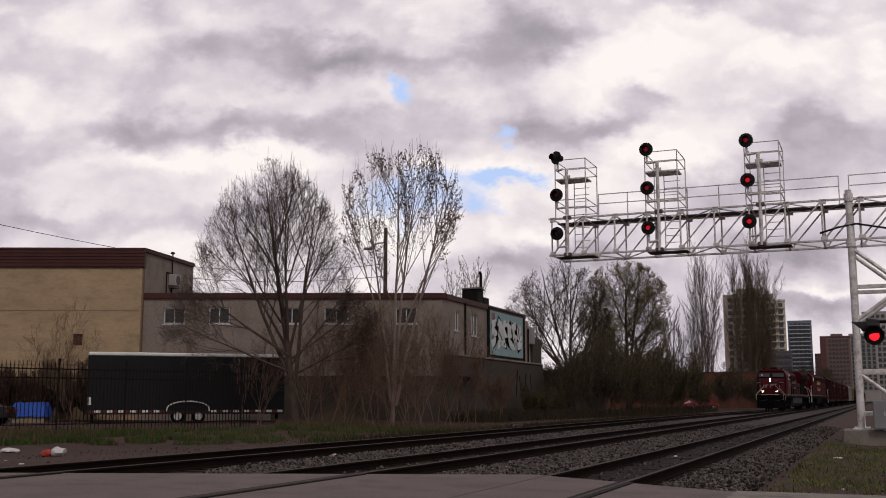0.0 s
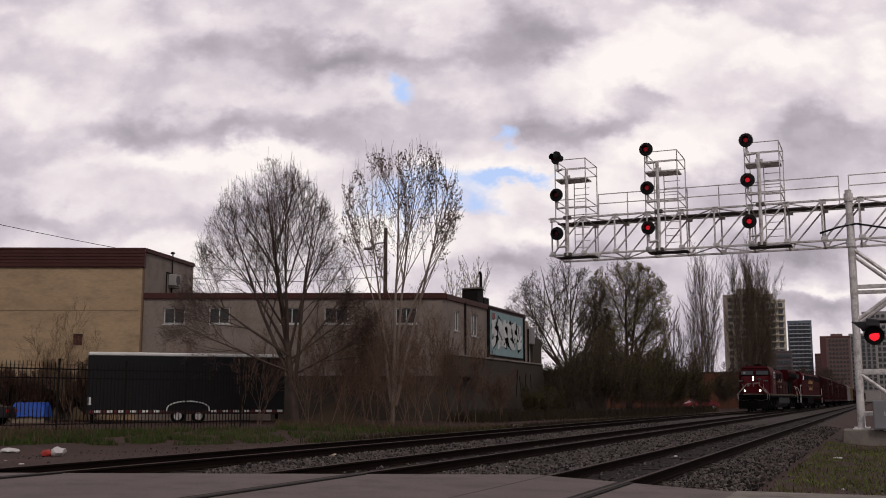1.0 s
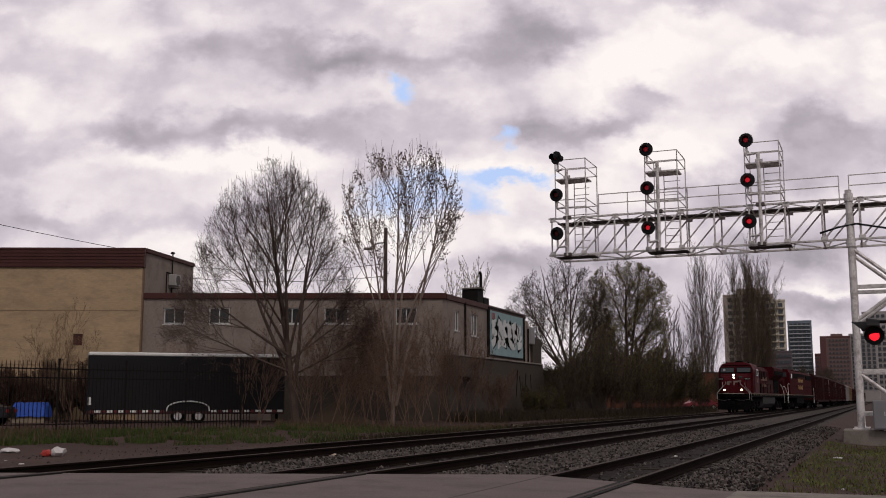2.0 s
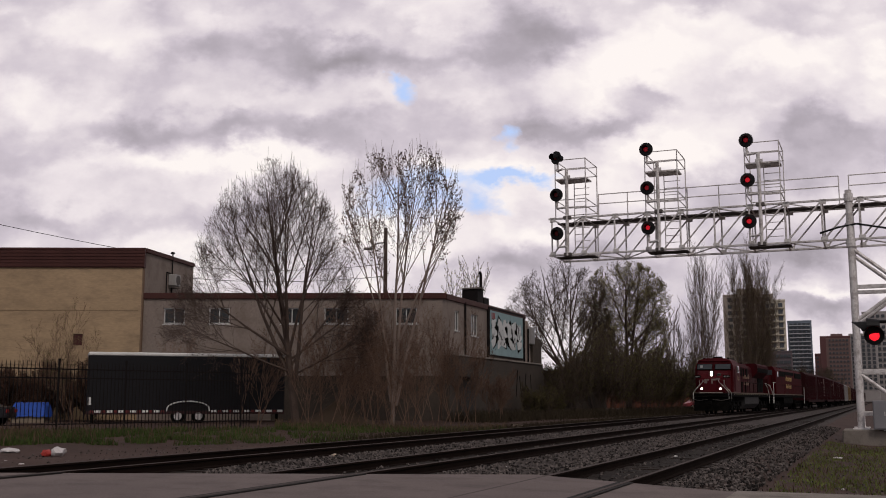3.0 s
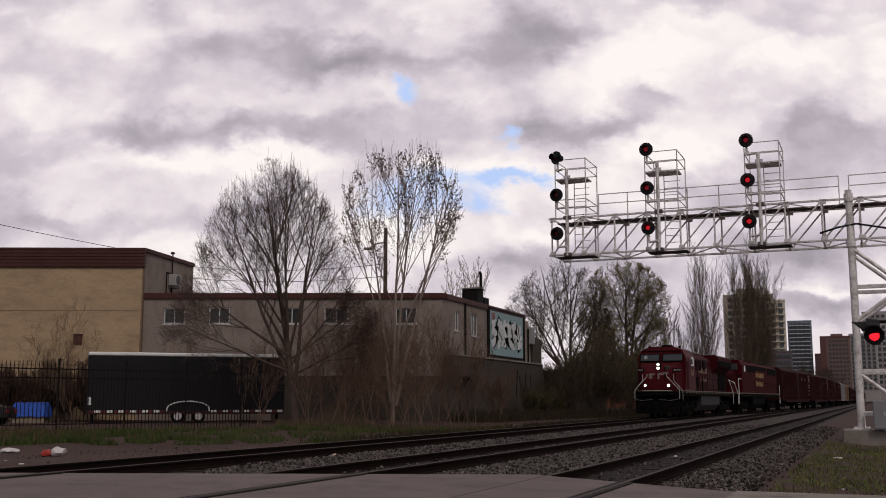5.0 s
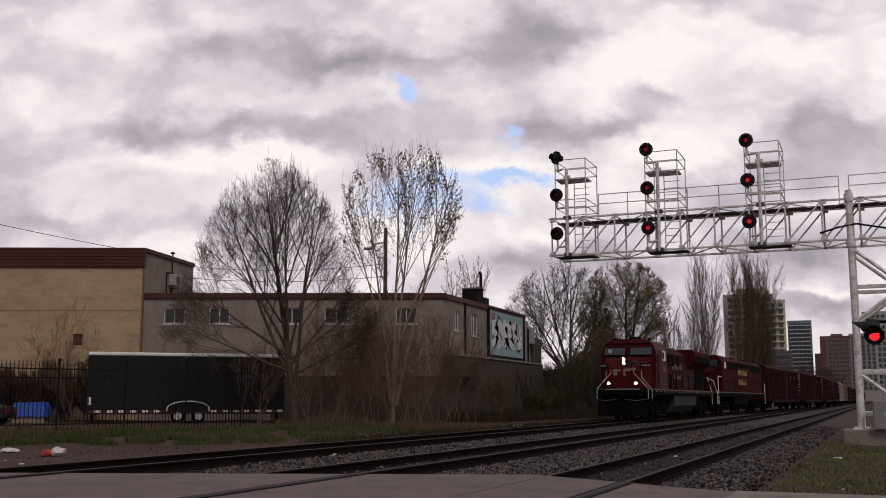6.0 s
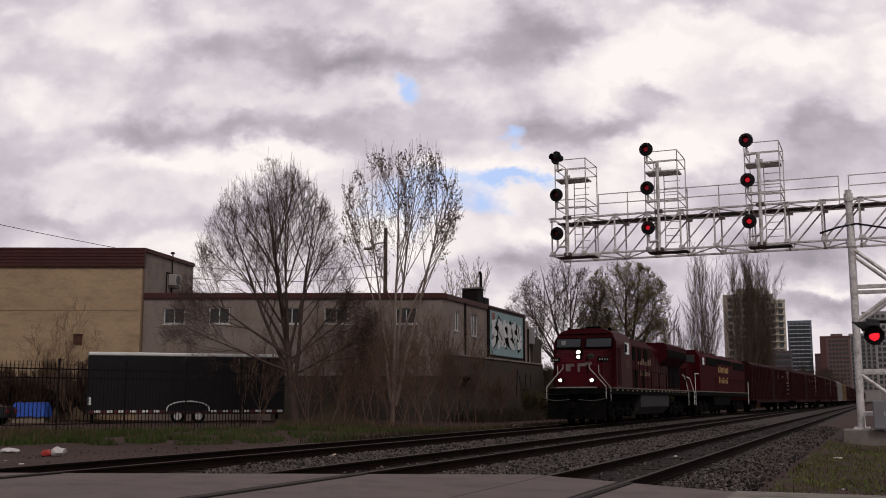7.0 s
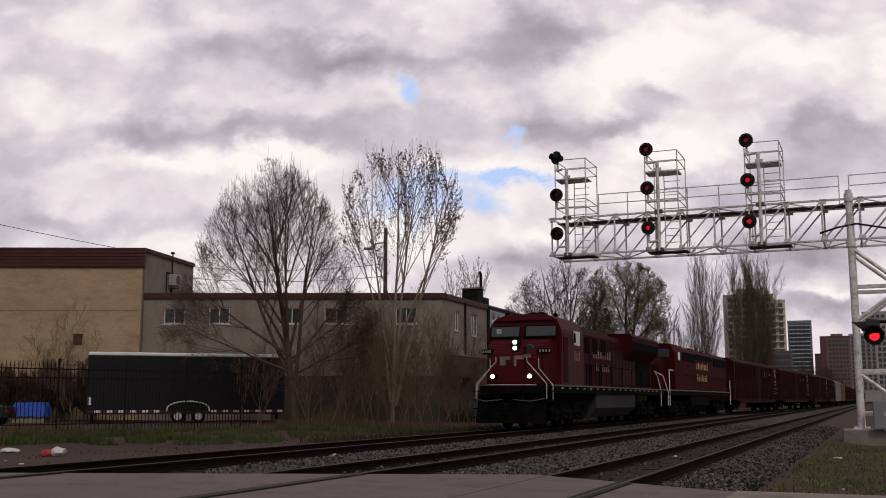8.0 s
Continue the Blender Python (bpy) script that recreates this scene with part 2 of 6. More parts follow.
    em.inputs["Strength"].default_value = 1.0
    return m


# darker and lighter masses of cloud: place across and up, half widths, how much lighter
DARK_CLOUDS = [
    (-0.138, 0.341, 0.148, 0.021, -0.34),
    (0.300, 0.135, 0.150, 0.030, -0.11),
    (0.350, 0.080, 0.120, 0.022, -0.20),
    (0.391, 0.262, 0.071, 0.023, -0.28),
    (0.066, 0.359, 0.071, 0.026, -0.20),
    (0.260, 0.180, 0.140, 0.030, -0.14),
    (-0.283, 0.274, 0.104, 0.015, -0.36),
    (0.127, 0.274, 0.098, 0.014, -0.34),
    (0.200, 0.120, 0.120, 0.024, -0.16),
    (-0.179, 0.388, 0.109, 0.022, -0.16),
    (0.372, 0.222, 0.093, 0.015, -0.26),
    (-0.241, 0.177, 0.071, 0.019, -0.26),
    (-0.148, 0.262, 0.077, 0.016, -0.28),
    (0.381, 0.088, 0.066, 0.015, -0.24),
    (-0.402, 0.182, 0.060, 0.016, -0.22),
    (-0.405, 0.239, 0.060, 0.014, -0.24),
    (0.053, 0.129, 0.066, 0.012, -0.22),
    (0.362, 0.146, 0.082, 0.010, -0.20),
    (0.218, 0.297, 0.049, 0.012, -0.22),
]
LIGHT_CLOUDS = [
    (-0.333, 0.365, 0.049, 0.022, 0.10),
    (-0.402, 0.288, 0.060, 0.025, 0.20),
    (-0.254, 0.239, 0.142, 0.010, 0.26),
    (-0.336, 0.197, 0.044, 0.014, 0.16),
    (-0.070, 0.297, 0.044, 0.016, 0.20),
    (-0.074, 0.174, 0.044, 0.033, 0.34),
    (0.276, 0.335, 0.142, 0.026, 0.17),
    (0.151, 0.323, 0.055, 0.019, 0.10),
    (0.188, 0.242, 0.066, 0.015, 0.20),
    (-0.002, 0.365, 0.022, 0.016, 0.06),
    (0.009, 0.214, 0.066, 0.016, 0.18),
    (0.075, 0.157, 0.055, 0.014, 0.18),
    (0.366, 0.107, 0.038, 0.005, 0.26),
    (0.333, 0.113, 0.027, 0.009, 0.18),
    (-0.175, 0.225, 0.066, 0.011, 0.16),
    (0.226, 0.382, 0.049, 0.013, 0.10),
    (0.120, 0.208, 0.049, 0.013, 0.10),
]
GAPS = [
    (-0.037, 0.302, 0.015, 0.012, 0.75),
    (-0.028, 0.312, 0.016, 0.005, 0.35),
    (0.056, 0.269, 0.014, 0.009, 0.75),
    (0.068, 0.247, 0.012, 0.008, 0.45),
    (0.042, 0.209, 0.038, 0.009, 0.75),
    (0.031, 0.184, 0.025, 0.009, 0.70),
    (-0.047, 0.199, 0.038, 0.027, 0.58),
    (0.076, 0.211, 0.022, 0.005, 0.50),
]


def cloud_backdrop():
    """A piece of the sky's vault far behind everything, wide enough for the whole view."""
    bm = B()
    R = 4000.0
    rows = []
    for j in range(25):
        el = radians(-4 + 40 * j / 24)
        rows.append([bm.verts.new((R * math.cos(el) * math.sin(az), R * math.cos(el) * math.cos(az), R * math.sin(el)))
                     for az in (radians(-40 + 80 * i / 40) for i in range(41))])
    for a, b in zip(rows, rows[1:]):
        for i in range(40):
            bm.faces.new((a[i], a[i + 1], b[i + 1], b[i]))
    ob = part("backdrop", bm, cloud_material())
    ob.matrix_basis = pose(*EYE, 0, 0, YAW)
    return tagged(ob, "bright broken cloud cover with small gaps of blue sky", "sky", kind="structure")


SKY = cloud_backdrop()


# ---- ground, ballast, road ----
TRACK_X = (-12.85, -8.74, -4.49)
TRACK_Z = (0.135, 0.065, 0.0)


def blend(s):
    s = min(1.0, max(0.0, s))
    return s * s * (3 - 2 * s)


def lead_x(y):
    """The far track swings over to the middle one past the gantry."""
    return TRACK_X[0] + (TRACK_X[1] - TRACK_X[0]) * blend((y - 65) / 110)


def rail_level(x):
    return 0.13 + (x + 12.85) * -0.01555


def ground_z(x, y):
    """The lie of the land: a ballast bed between low ground on both sides."""
    if x < -14.6:
        z = -0.05 - 0.10 * blend((-14.6 - x) / 2.0) + 0.18 * blend((-19 - x) / 6.0)
    elif x > -2.9:
        z = -0.20 - 0.30 * blend((x + 2.9) / 2.6)
    else:
        z = rail_level(x) - 0.17
        gap = min(abs(x - tx) for tx in TRACK_X)
        z -= 0.055 * (1 - blend((gap - 0.95) / 0.35))
        if gap > 1.45:
            z -= 0.05 * blend((gap - 1.45) / 0.5)
    if y < 17.5:
        z -= 0.08 * blend((17.5 - y) / 2)
    return z


def grid_sheet(name, xs, ys, zf, material, label, category):
    verts = [(x, y, zf(x, y)) for y in ys for x in xs]
    nx = len(xs)
    faces = [(j * nx + i, j * nx + i + 1, (j + 1) * nx + i + 1, (j + 1) * nx + i) for j in range(len(ys) - 1) for i in range(nx - 1)]
    me = bpy.data.meshes.new(name)
    me.from_pydata(verts, [], faces)
    me.materials.append(material)
    for poly in me.polygons:
        poly.use_smooth = True
    return tagged(new(name, me), label, category, kind="structure")


def spread(a, b, n, power=1.0):
    return [a + (b - a) * (i / (n - 1)) ** power for i in range(n)]


def rough_ground(x, y):
    return ground_z(x, y) + 0.03 * noise.noise((x * 0.9, y * 0.9, 0)) + 0.05 * noise.noise((x * 0.25, y * 0.25, 3)) * (0 if -15 < x < -2.5 else 1)


far_xs = [-3000, -1200, -500, -250, -120, -70, -50]
mid_xs = spread(-40, 12, 209)
ground_xs = far_xs + mid_xs + [16, 25, 40, 80, 200, 500, 1200, 3000]
ground_ys = [-60, -30, -15, -5] + spread(0, 60, 150) + spread(61, 200, 80) + [230, 280, 350, 500, 800, 1500, 4200]
grid_sheet("ground", ground_xs, ground_ys, rough_ground, DIRT, "bare brown dirt and cinders beside the railway tracks", "ground")
bed_xs = spread(-15.2, -2.3, 87)
bed_ys = spread(13.0, 70, 300) + spread(70.5, 320, 160)
bed = grid_sheet("ballast", bed_xs, bed_ys,
           lambda x, y: ground_z(x, y) + 0.035 + 0.035 * noise.noise((x * 2.2, y * 2.2, 0)) + 0.03 * noise.noise((x * 7, y * 7, 5))
           - 0.25 * blend((abs(x + 8.75) - 5.6) / 0.8), BALLAST,
           "dirty grey crushed stone ballast under the tracks", "ballast")

bed.data.materials.append(OILY_SHADE)
# Faces between the rails take the oily colour that also holds their shade.
for poly in bed.data.polygons:
    c = poly.center
    gap = min(abs(c.x - tx) for tx in TRACK_X[1:])
    gap = min(gap, abs(c.x - lead_x(c.y)))
    poly.material_index = 1 if gap < 0.92 + 0.25 * noise.noise((c.x * 1.3, c.y * 0.7, 2)) else 0


def edge_y(x):
    """Far edge of the road where it crosses the tracks."""
    if x < -5.5:
        return 17.1 - (-5.5 - x) * 0.60
    return 17.1 - (x + 5.5) * 0.42 if x < -1.5 else 15.4


def road():
    xs = spread(-60, 14, 149)
    verts, faces = [], []
    n = len(xs)
    for k in range(7):
        for x in xs:
            far = max(6.0, edge_y(x)) + 0.05 * noise.noise((x * 1.5, 0, 0))
            y = -30 + (far + 30) * (k / 6) ** 0.6
            verts.append((x, y, rail_level(max(-16, min(-2, x))) - 0.012))
    for k in range(6):
        for i in range(n - 1):
            faces.append((k * n + i, k * n + i + 1, (k + 1) * n + i + 1, (k + 1) * n + i))
    low = len(verts)
    verts += [(x, y, z - 0.25) for x, y, z in verts[6 * n:7 * n]]
    for i in range(n - 1):
        faces.append((6 * n + i, 6 * n + i + 1, low + i + 1, low + i))
    me = bpy.data.meshes.new("road")
    me.from_pydata(verts, [], faces)
    me.materials.append(ASPHALT)
    return tagged(new("road", me), "worn grey asphalt level crossing over the rails", "road", kind="structure")


road()


def rail_mesh(xf, ys, zf):
    """A rail: foot, web and head, as one strip along the track."""
    half = [(0.07, 0.0), (0.07, 0.015), (0.012, 0.04), (0.012, 0.135), (0.036, 0.145), (0.036, 0.178), (0.028, 0.185)]
    prof = half + [(-a, b) for a, b in half[::-1]]
    n = len(prof)
    verts = [(xf(y) + a, y, zf - 0.185 + b) for y in ys for a, b in prof]
    faces, top = [], []
    for j in range(len(ys) - 1):
        for i in range(n):
            faces.append((j * n + i, j * n + (i + 1) % n, (j + 1) * n + (i + 1) % n, (j + 1) * n + i))
            top.append(i in (5, 6, 7))
    me = bpy.data.meshes.new("rail")
    me.from_pydata(verts, [], faces)
    me.materials.append(RAIL)
    me.materials.append(RAIL_TOP)
    for poly, t in zip(me.polygons, top):
        poly.material_index = 1 if t else 0
    return me


RUBBER = mat("crossing_rubber", (0.022, 0.019, 0.018), 0.9, scale=4)


def build_tracks():
    bm = box(B(), (0, 0, 0), (2.55, 0.22, 0.16), 0.012)
    tie = mesh_of(bm, "tie", TIE)
    labels = ("far railway track swinging over to the middle track", "middle railway track with rusty rails on dark ties",
              "near railway track with polished rail heads and dark ties")
    for k, tx in enumerate(TRACK_X):
        top = empty("railway_track")
        tagged(top, labels[k], "railway track", "railway tracks", "structure")
        ys = spread(-30, 60, 3) + spread(62, 180, 40) + [250, 350, 500, 900] if k == 0 else [-30, 60, 300, 900]
        if k == 0:
            ys = [y for y in ys if y <= 176]
        xf = lead_x if k == 0 else (lambda y, tx=tx: tx)
        for side in (-0.7535, 0.7535):
            part("rail", rail_mesh(lambda y, s=side: xf(y) + s, ys, TRACK_Z[k]), None, top)
            for off in (-0.085, 0.085):
                end = max(6.5, edge_y(tx + side)) - 0.1
                part("flangeway", box(B(), (tx + side + off, (end - 20) / 2, TRACK_Z[k] - 0.05), (0.07, end + 20, 0.09)), RUBBER, top, "black rubber flangeway strip")
        y = 13.2
        while y < 75:
            part("tie", tie, None, top, m=pose(xf(y) + random.uniform(-0.04, 0.04), y, TRACK_Z[k] - 0.185 - 0.078 + random.uniform(-0.01, 0.004), 0, 0, random.uniform(-1.2, 1.2)))
            y += 0.53


build_tracks()

# ---- signal gantry ----
GY = 44.0


GUSSET = mesh_of(box(B(), (0, 0, 0), (0.26, 0.025, 0.22), 0.01), "gusset", STEEL)


def gantry():
    top = empty("signal_gantry", pose(0, GY, 0))
    tagged(top, "galvanised steel railway signal gantry with truss and ladder cages", "signal gantry")
    x0, x1 = -13.3, 9.5
    zb, zt = 7.60, 9.25          # bottom and top chords
    ya, yb = 0.0, 2.20           # near and far truss
    for y, n1 in ((ya, "near"), (yb, "far")):
        for z in (zb, zt):
            part("chord", box(B(), ((x0 + x1) / 2, y, z), (x1 - x0, 0.085, 0.085), 0.012), STEEL, top)
    step = 1.42
    k = 0
    x = x0 + 0.15
    while x < x1 - step:
        for y in (ya, yb):
            part("upright", tube(B(), (x, y, zb), (x, y, zt), 0.038), STEEL, top)
            for zz in (zb + 0.05, zt - 0.05):
                part("gusset", GUSSET, None, top, m=pose(x + 0.05, y - 0.03, zz))
            part("diagonal", tube(B(), (x, y, zb), (x + step, y, zt), 0.036), STEEL, top)
        for z in (zb, zt):
            part("cross_tie", tube(B(), (x, ya, z), (x, yb, z), 0.035, seg=6), STEEL, top)
            part("lateral_brace", tube(B(), (x, ya if k % 2 else yb, z), (x + step, yb if k % 2 else ya, z), 0.03, seg=6), STEEL, top)
        x += step
        k += 1
    part("walkway", box(B(), ((x0 + x1) / 2, yb - 0.45, zt + 0.02), (x1 - x0, 0.75, 0.04)), STEEL_DARK, top, "steel grating walkway darkened for its underside shade")
    # legs of the tower
    LEG = 1.0
    for y in (ya, yb + 0.1):
        for lx in (-0.76, LEG):
            part("mast", tube(B(), (lx, y, 0.14), (lx, y, 9.6), 0.13, seg=16), STEEL, top)
            for z in (7.45, 9.3):
                part("collar", tube(B(), (lx, y, z - 0.16), (lx, y, z + 0.16), 0.175, seg=16), STEEL, top)
            part("base_plate", box(B(), (lx, y, 0.12), (0.62, 0.55, 0.05), 0.01), STEEL, top)
        for za, zc in ((7.25, 5.75), (4.3, 5.6), (2.3, 0.9)):
            part("tower_brace", tube(B(), (-0.76, y, za), (LEG, y, zc), 0.075), STEEL, top)
        for z in (5.68, 2.35, 0.7):
            part("tower_strut", box(B(), ((LEG - 0.76) / 2, y, z), (LEG + 0.76, 0.11, 0.16), 0.01), STEEL, top)
    part("foundation", box(B(), (0.75, 0.6, -0.25), (4.4, 2.2, 0.70), 0.05), CONCRETE, top, "chipped concrete foundation block")
    # handrails
    for a, b in ((-11.55, -7.5), (-7.5, -3.35), (-3.35, -1.15), (-0.75, 4.0)):
        for z in (10.66, 10.22):
            part("handrail", tube(B(), (a, yb, z), (b, yb, z), 0.024, seg=6), STEEL, top)
        n = max(1, round((b - a) / 1.6))
        for i in range(n + 1):
            xx = a + (b - a) * i / n
            part("handrail_post", tube(B(), (xx, yb, zt), (xx, yb, 10.66), 0.026, seg=6), STEEL, top)
    # ladder cages behind each mast of lights
    for sx in (-12.83, -8.78, -4.58):
        a, b = sx - 0.15, sx + 1.24
        for xx in (a, b):
            for y in (0.05, 2.1):
                part("cage_post", tube(B(), (xx, y, zb if y > 0.5 else zt), (xx, y, 11.95), 0.026, seg=6), STEEL, top)
        for z in (11.93, 11.5, 10.1, 9.75):
            for p, q in (((a, 0.05), (b, 0.05)), ((b, 0.05), (b, 2.1)), ((a, 2.1), (b, 2.1)), ((a, 0.05), (a, 2.1))):
                part("cage_rail", tube(B(), (*p, z), (*q, z), 0.022, seg=6), STEEL, top)
        part("cage_floor", box(B(), ((a + b) / 2, 0.6, 11.06), (1.42, 1.0, 0.06)), STEEL, top, "steel grating platform")
        for i in range(12):
            z = zb + 0.1 + i * 0.3
            part("rung", tube(B(), ((a + b) / 2 + 0.0, 0.7, z), (b, 0.7, z), 0.016, seg=6), STEEL, top)
        part("ladder_rail", tube(B(), ((a + b) / 2, 0.7, zb), ((a + b) / 2, 0.7, 11.1), 0.022, seg=6), STEEL, top)
        part("lower_platform", box(B(), (sx + 0.70, 0.55, zb - 0.06), (1.7, 0.8, 0.04)), STEEL_DARK, top, "grating platform darkened for its underside shade")
        part("mast_clamp", box(B(), (sx + 0.42, -0.08, zt), (0.34, 0.2, 0.16), 0.02), STEEL_DARK, top)
        part("mast_clamp", box(B(), (sx + 0.42, -0.08, zb), (0.34, 0.2, 0.16), 0.02), STEEL_DARK, top)
        part("signal_mast", tube(B(), (sx + 0.42, -0.12, zb - 0.05), (sx + 0.42, -0.12, 11.45), 0.075, seg=12), STEEL, top)
        part("bracket_plate", box(B(), (sx + 0.45, -0.16, 11.08), (0.3, 0.06, 0.14)), STEEL, top)
    cable = B()
    path_tube(cable, [(-1.9, -0.1, 7.9), (-1.2, -0.1, 8.1), (-0.5, -0.1, 8.2), (0.6, -0.1, 7.95), (1.8, -0.1, 7.7)], 0.04)
    part("cable", cable, SIGNAL_BLACK, top, "thick black power cable")
    return top


def signal_head(parent, m, lit):
    bm = tube(B(), (0, 0.0, 0), (0, 0.05, 0), 0.295, seg=28)
    tube(bm, (0, 0.05, 0), (0, 0.36, 0), 0.20, 0.14, seg=18)
    top = part("signal_head", bm, SIGNAL_BLACK, parent, "round black signal head showing a red light", m=m)
    hood = B()
    n = 18
    for i in range(n):
        a0, a1 = radians(-35 + 250 * i / n), radians(-35 + 250 * (i + 1) / n)
        v = [hood.verts.new((r * math.cos(a), y, r * math.sin(a))) for r in (0.150, 0.138) for a in (a0, a1) for y in (0, -0.28)]
        for q in ((0, 1, 3, 2), (4, 6, 7, 5), (1, 5, 7, 3)):
            hood.faces.new([v[k] for k in q])
    part("hood", hood, SIGNAL_BLACK, top)
    lens = B()
    bmesh.ops.create_uvsphere(lens, u_segments=16, v_segments=8, radius=0.10)
    bmesh.ops.transform(lens, matrix=Matrix.Diagonal((1, 0.3, 1, 1)), verts=lens.verts)
    part("lens", lens, LENS[lit], top, "glowing red lens")
    part("stem", tube(B(), (0, 0.12, -0.2), (0, 0.12, -0.62), 0.05), STEEL, top, "galvanised stem")
    part("arm", tube(B(), (0, 0.12, -0.6), (0.42, 0.0, -0.6), 0.05), STEEL, top, "galvanised bracket arm")


LENS = {0: glow("red_lens_dim", (0.10, 0.008, 0.01), 0.12), 1: glow("red_lens_soft", (0.30, 0.010, 0.018), 0.35), 2: glow("red_lens_bright", (0.70, 0.015, 0.03), 0.6)}
GANTRY = gantry()
for sx, lits in ((-12.83, (0, 0, 0)), (-8.78, (1, 1, 2)), (-4.60, (1, 2, 2))):
    for z, lit in zip((11.97, 10.27, 8.53), lits):
        turn = -28 if (sx < -12 and z > 11) else 0
        signal_head(GANTRY, pose(sx, -0.35, z, 0, 0, turn), lit)


# ---- the train ----
TRAIN = []          # (thing, distance of its middle behind the leading headlight, wheels)


def wheelset(parent, y):
    bm = B()
    for s in (-0.72, 0.72):
        tube(bm, (s - 0.06, 0, 0), (s + 0.06, 0, 0), 0.50, seg=20)
        tube(bm, (s + (0.07 if s < 0 else -0.07) - 0.02, 0, 0), (s + (0.07 if s < 0 else -0.07) + 0.02, 0, 0), 0.53, seg=20)
        box(bm, (s * 1.09, 0.2, 0), (0.03, 0.5, 0.08))
    tube(bm, (-0.8, 0, 0), (0.8, 0, 0), 0.09)
    return part("wheelset", bm, BLACK, parent, m=pose(0, y, 0.5))


def truck(top, y, axles, wb):
    bm = B()
    for s in (-1.12, 1.12):
        prism(bm, [(-wb / 2 - 0.55, 0.75), (-wb / 2 - 0.3, 0.42), (wb / 2 + 0.3, 0.42), (wb / 2 + 0.55, 0.75), (wb / 2 + 0.2, 1.0), (-wb / 2 - 0.2, 1.0)], "x", s - 0.08, s + 0.08)
        for i in range(axles):
            yy = -wb / 2 + wb * i / (axles - 1)
            box(bm, (s * 1.1, yy, 0.5), (0.18, 0.42, 0.42), 0.04)
            tube(bm, (s * 1.14, yy + 0.45, 0.55), (s * 1.14, yy + 0.45, 0.95), 0.10)
    box(bm, (0, 0, 0.85), (2.2, 0.7, 0.3), 0.04)
    if axles == 3:
        part("traction_motors", box(B(), (0, 0, 0.62), (1.24, wb + 1.3, 0.72), 0.08), BLACK, top, m=pose(0, y, 0))
        for s in (-1.27, 1.27):
            rig = box(B(), (s, 0, 0.66), (0.10, wb * 0.8, 0.16), 0.03)
            for yy in (-wb / 4, wb / 4):
                tube(rig, (s, yy - 0.22, 0.42), (s, yy + 0.22, 0.42), 0.12)
            part("brake_rigging", rig, BLACK, top, m=pose(0, y, 0))
    part("truck_frame", bm, BLACK, top, m=pose(0, y, 0))
    return [wheelset(top, y - wb / 2 + wb * i / (axles - 1)) for i in range(axles)]


def coupler(top, y, d):
    bm = box(B(), (0, y + 0.3 * d, 0.85), (0.22, 0.75, 0.22), 0.03)
    box(bm, (0.05, y + 0.62 * d, 0.85), (0.34, 0.26, 0.30), 0.05)
    part("coupler", bm, BLACK, top)


def bars(top, name, x, ys, z, h, material, tilt=0.0):
    """Lettering that cannot be lettered: upright bars of its size on a side wall."""
    for i, y in enumerate(ys):
        hh = h * (1.0 if i % 3 else 1.25)
        part(name + "_bar", box(B(), (x, y, z + hh / 2), (0.012, abs(ys[1] - ys[0]) * 0.48, hh)), material, top, "worn cream lettering bar")


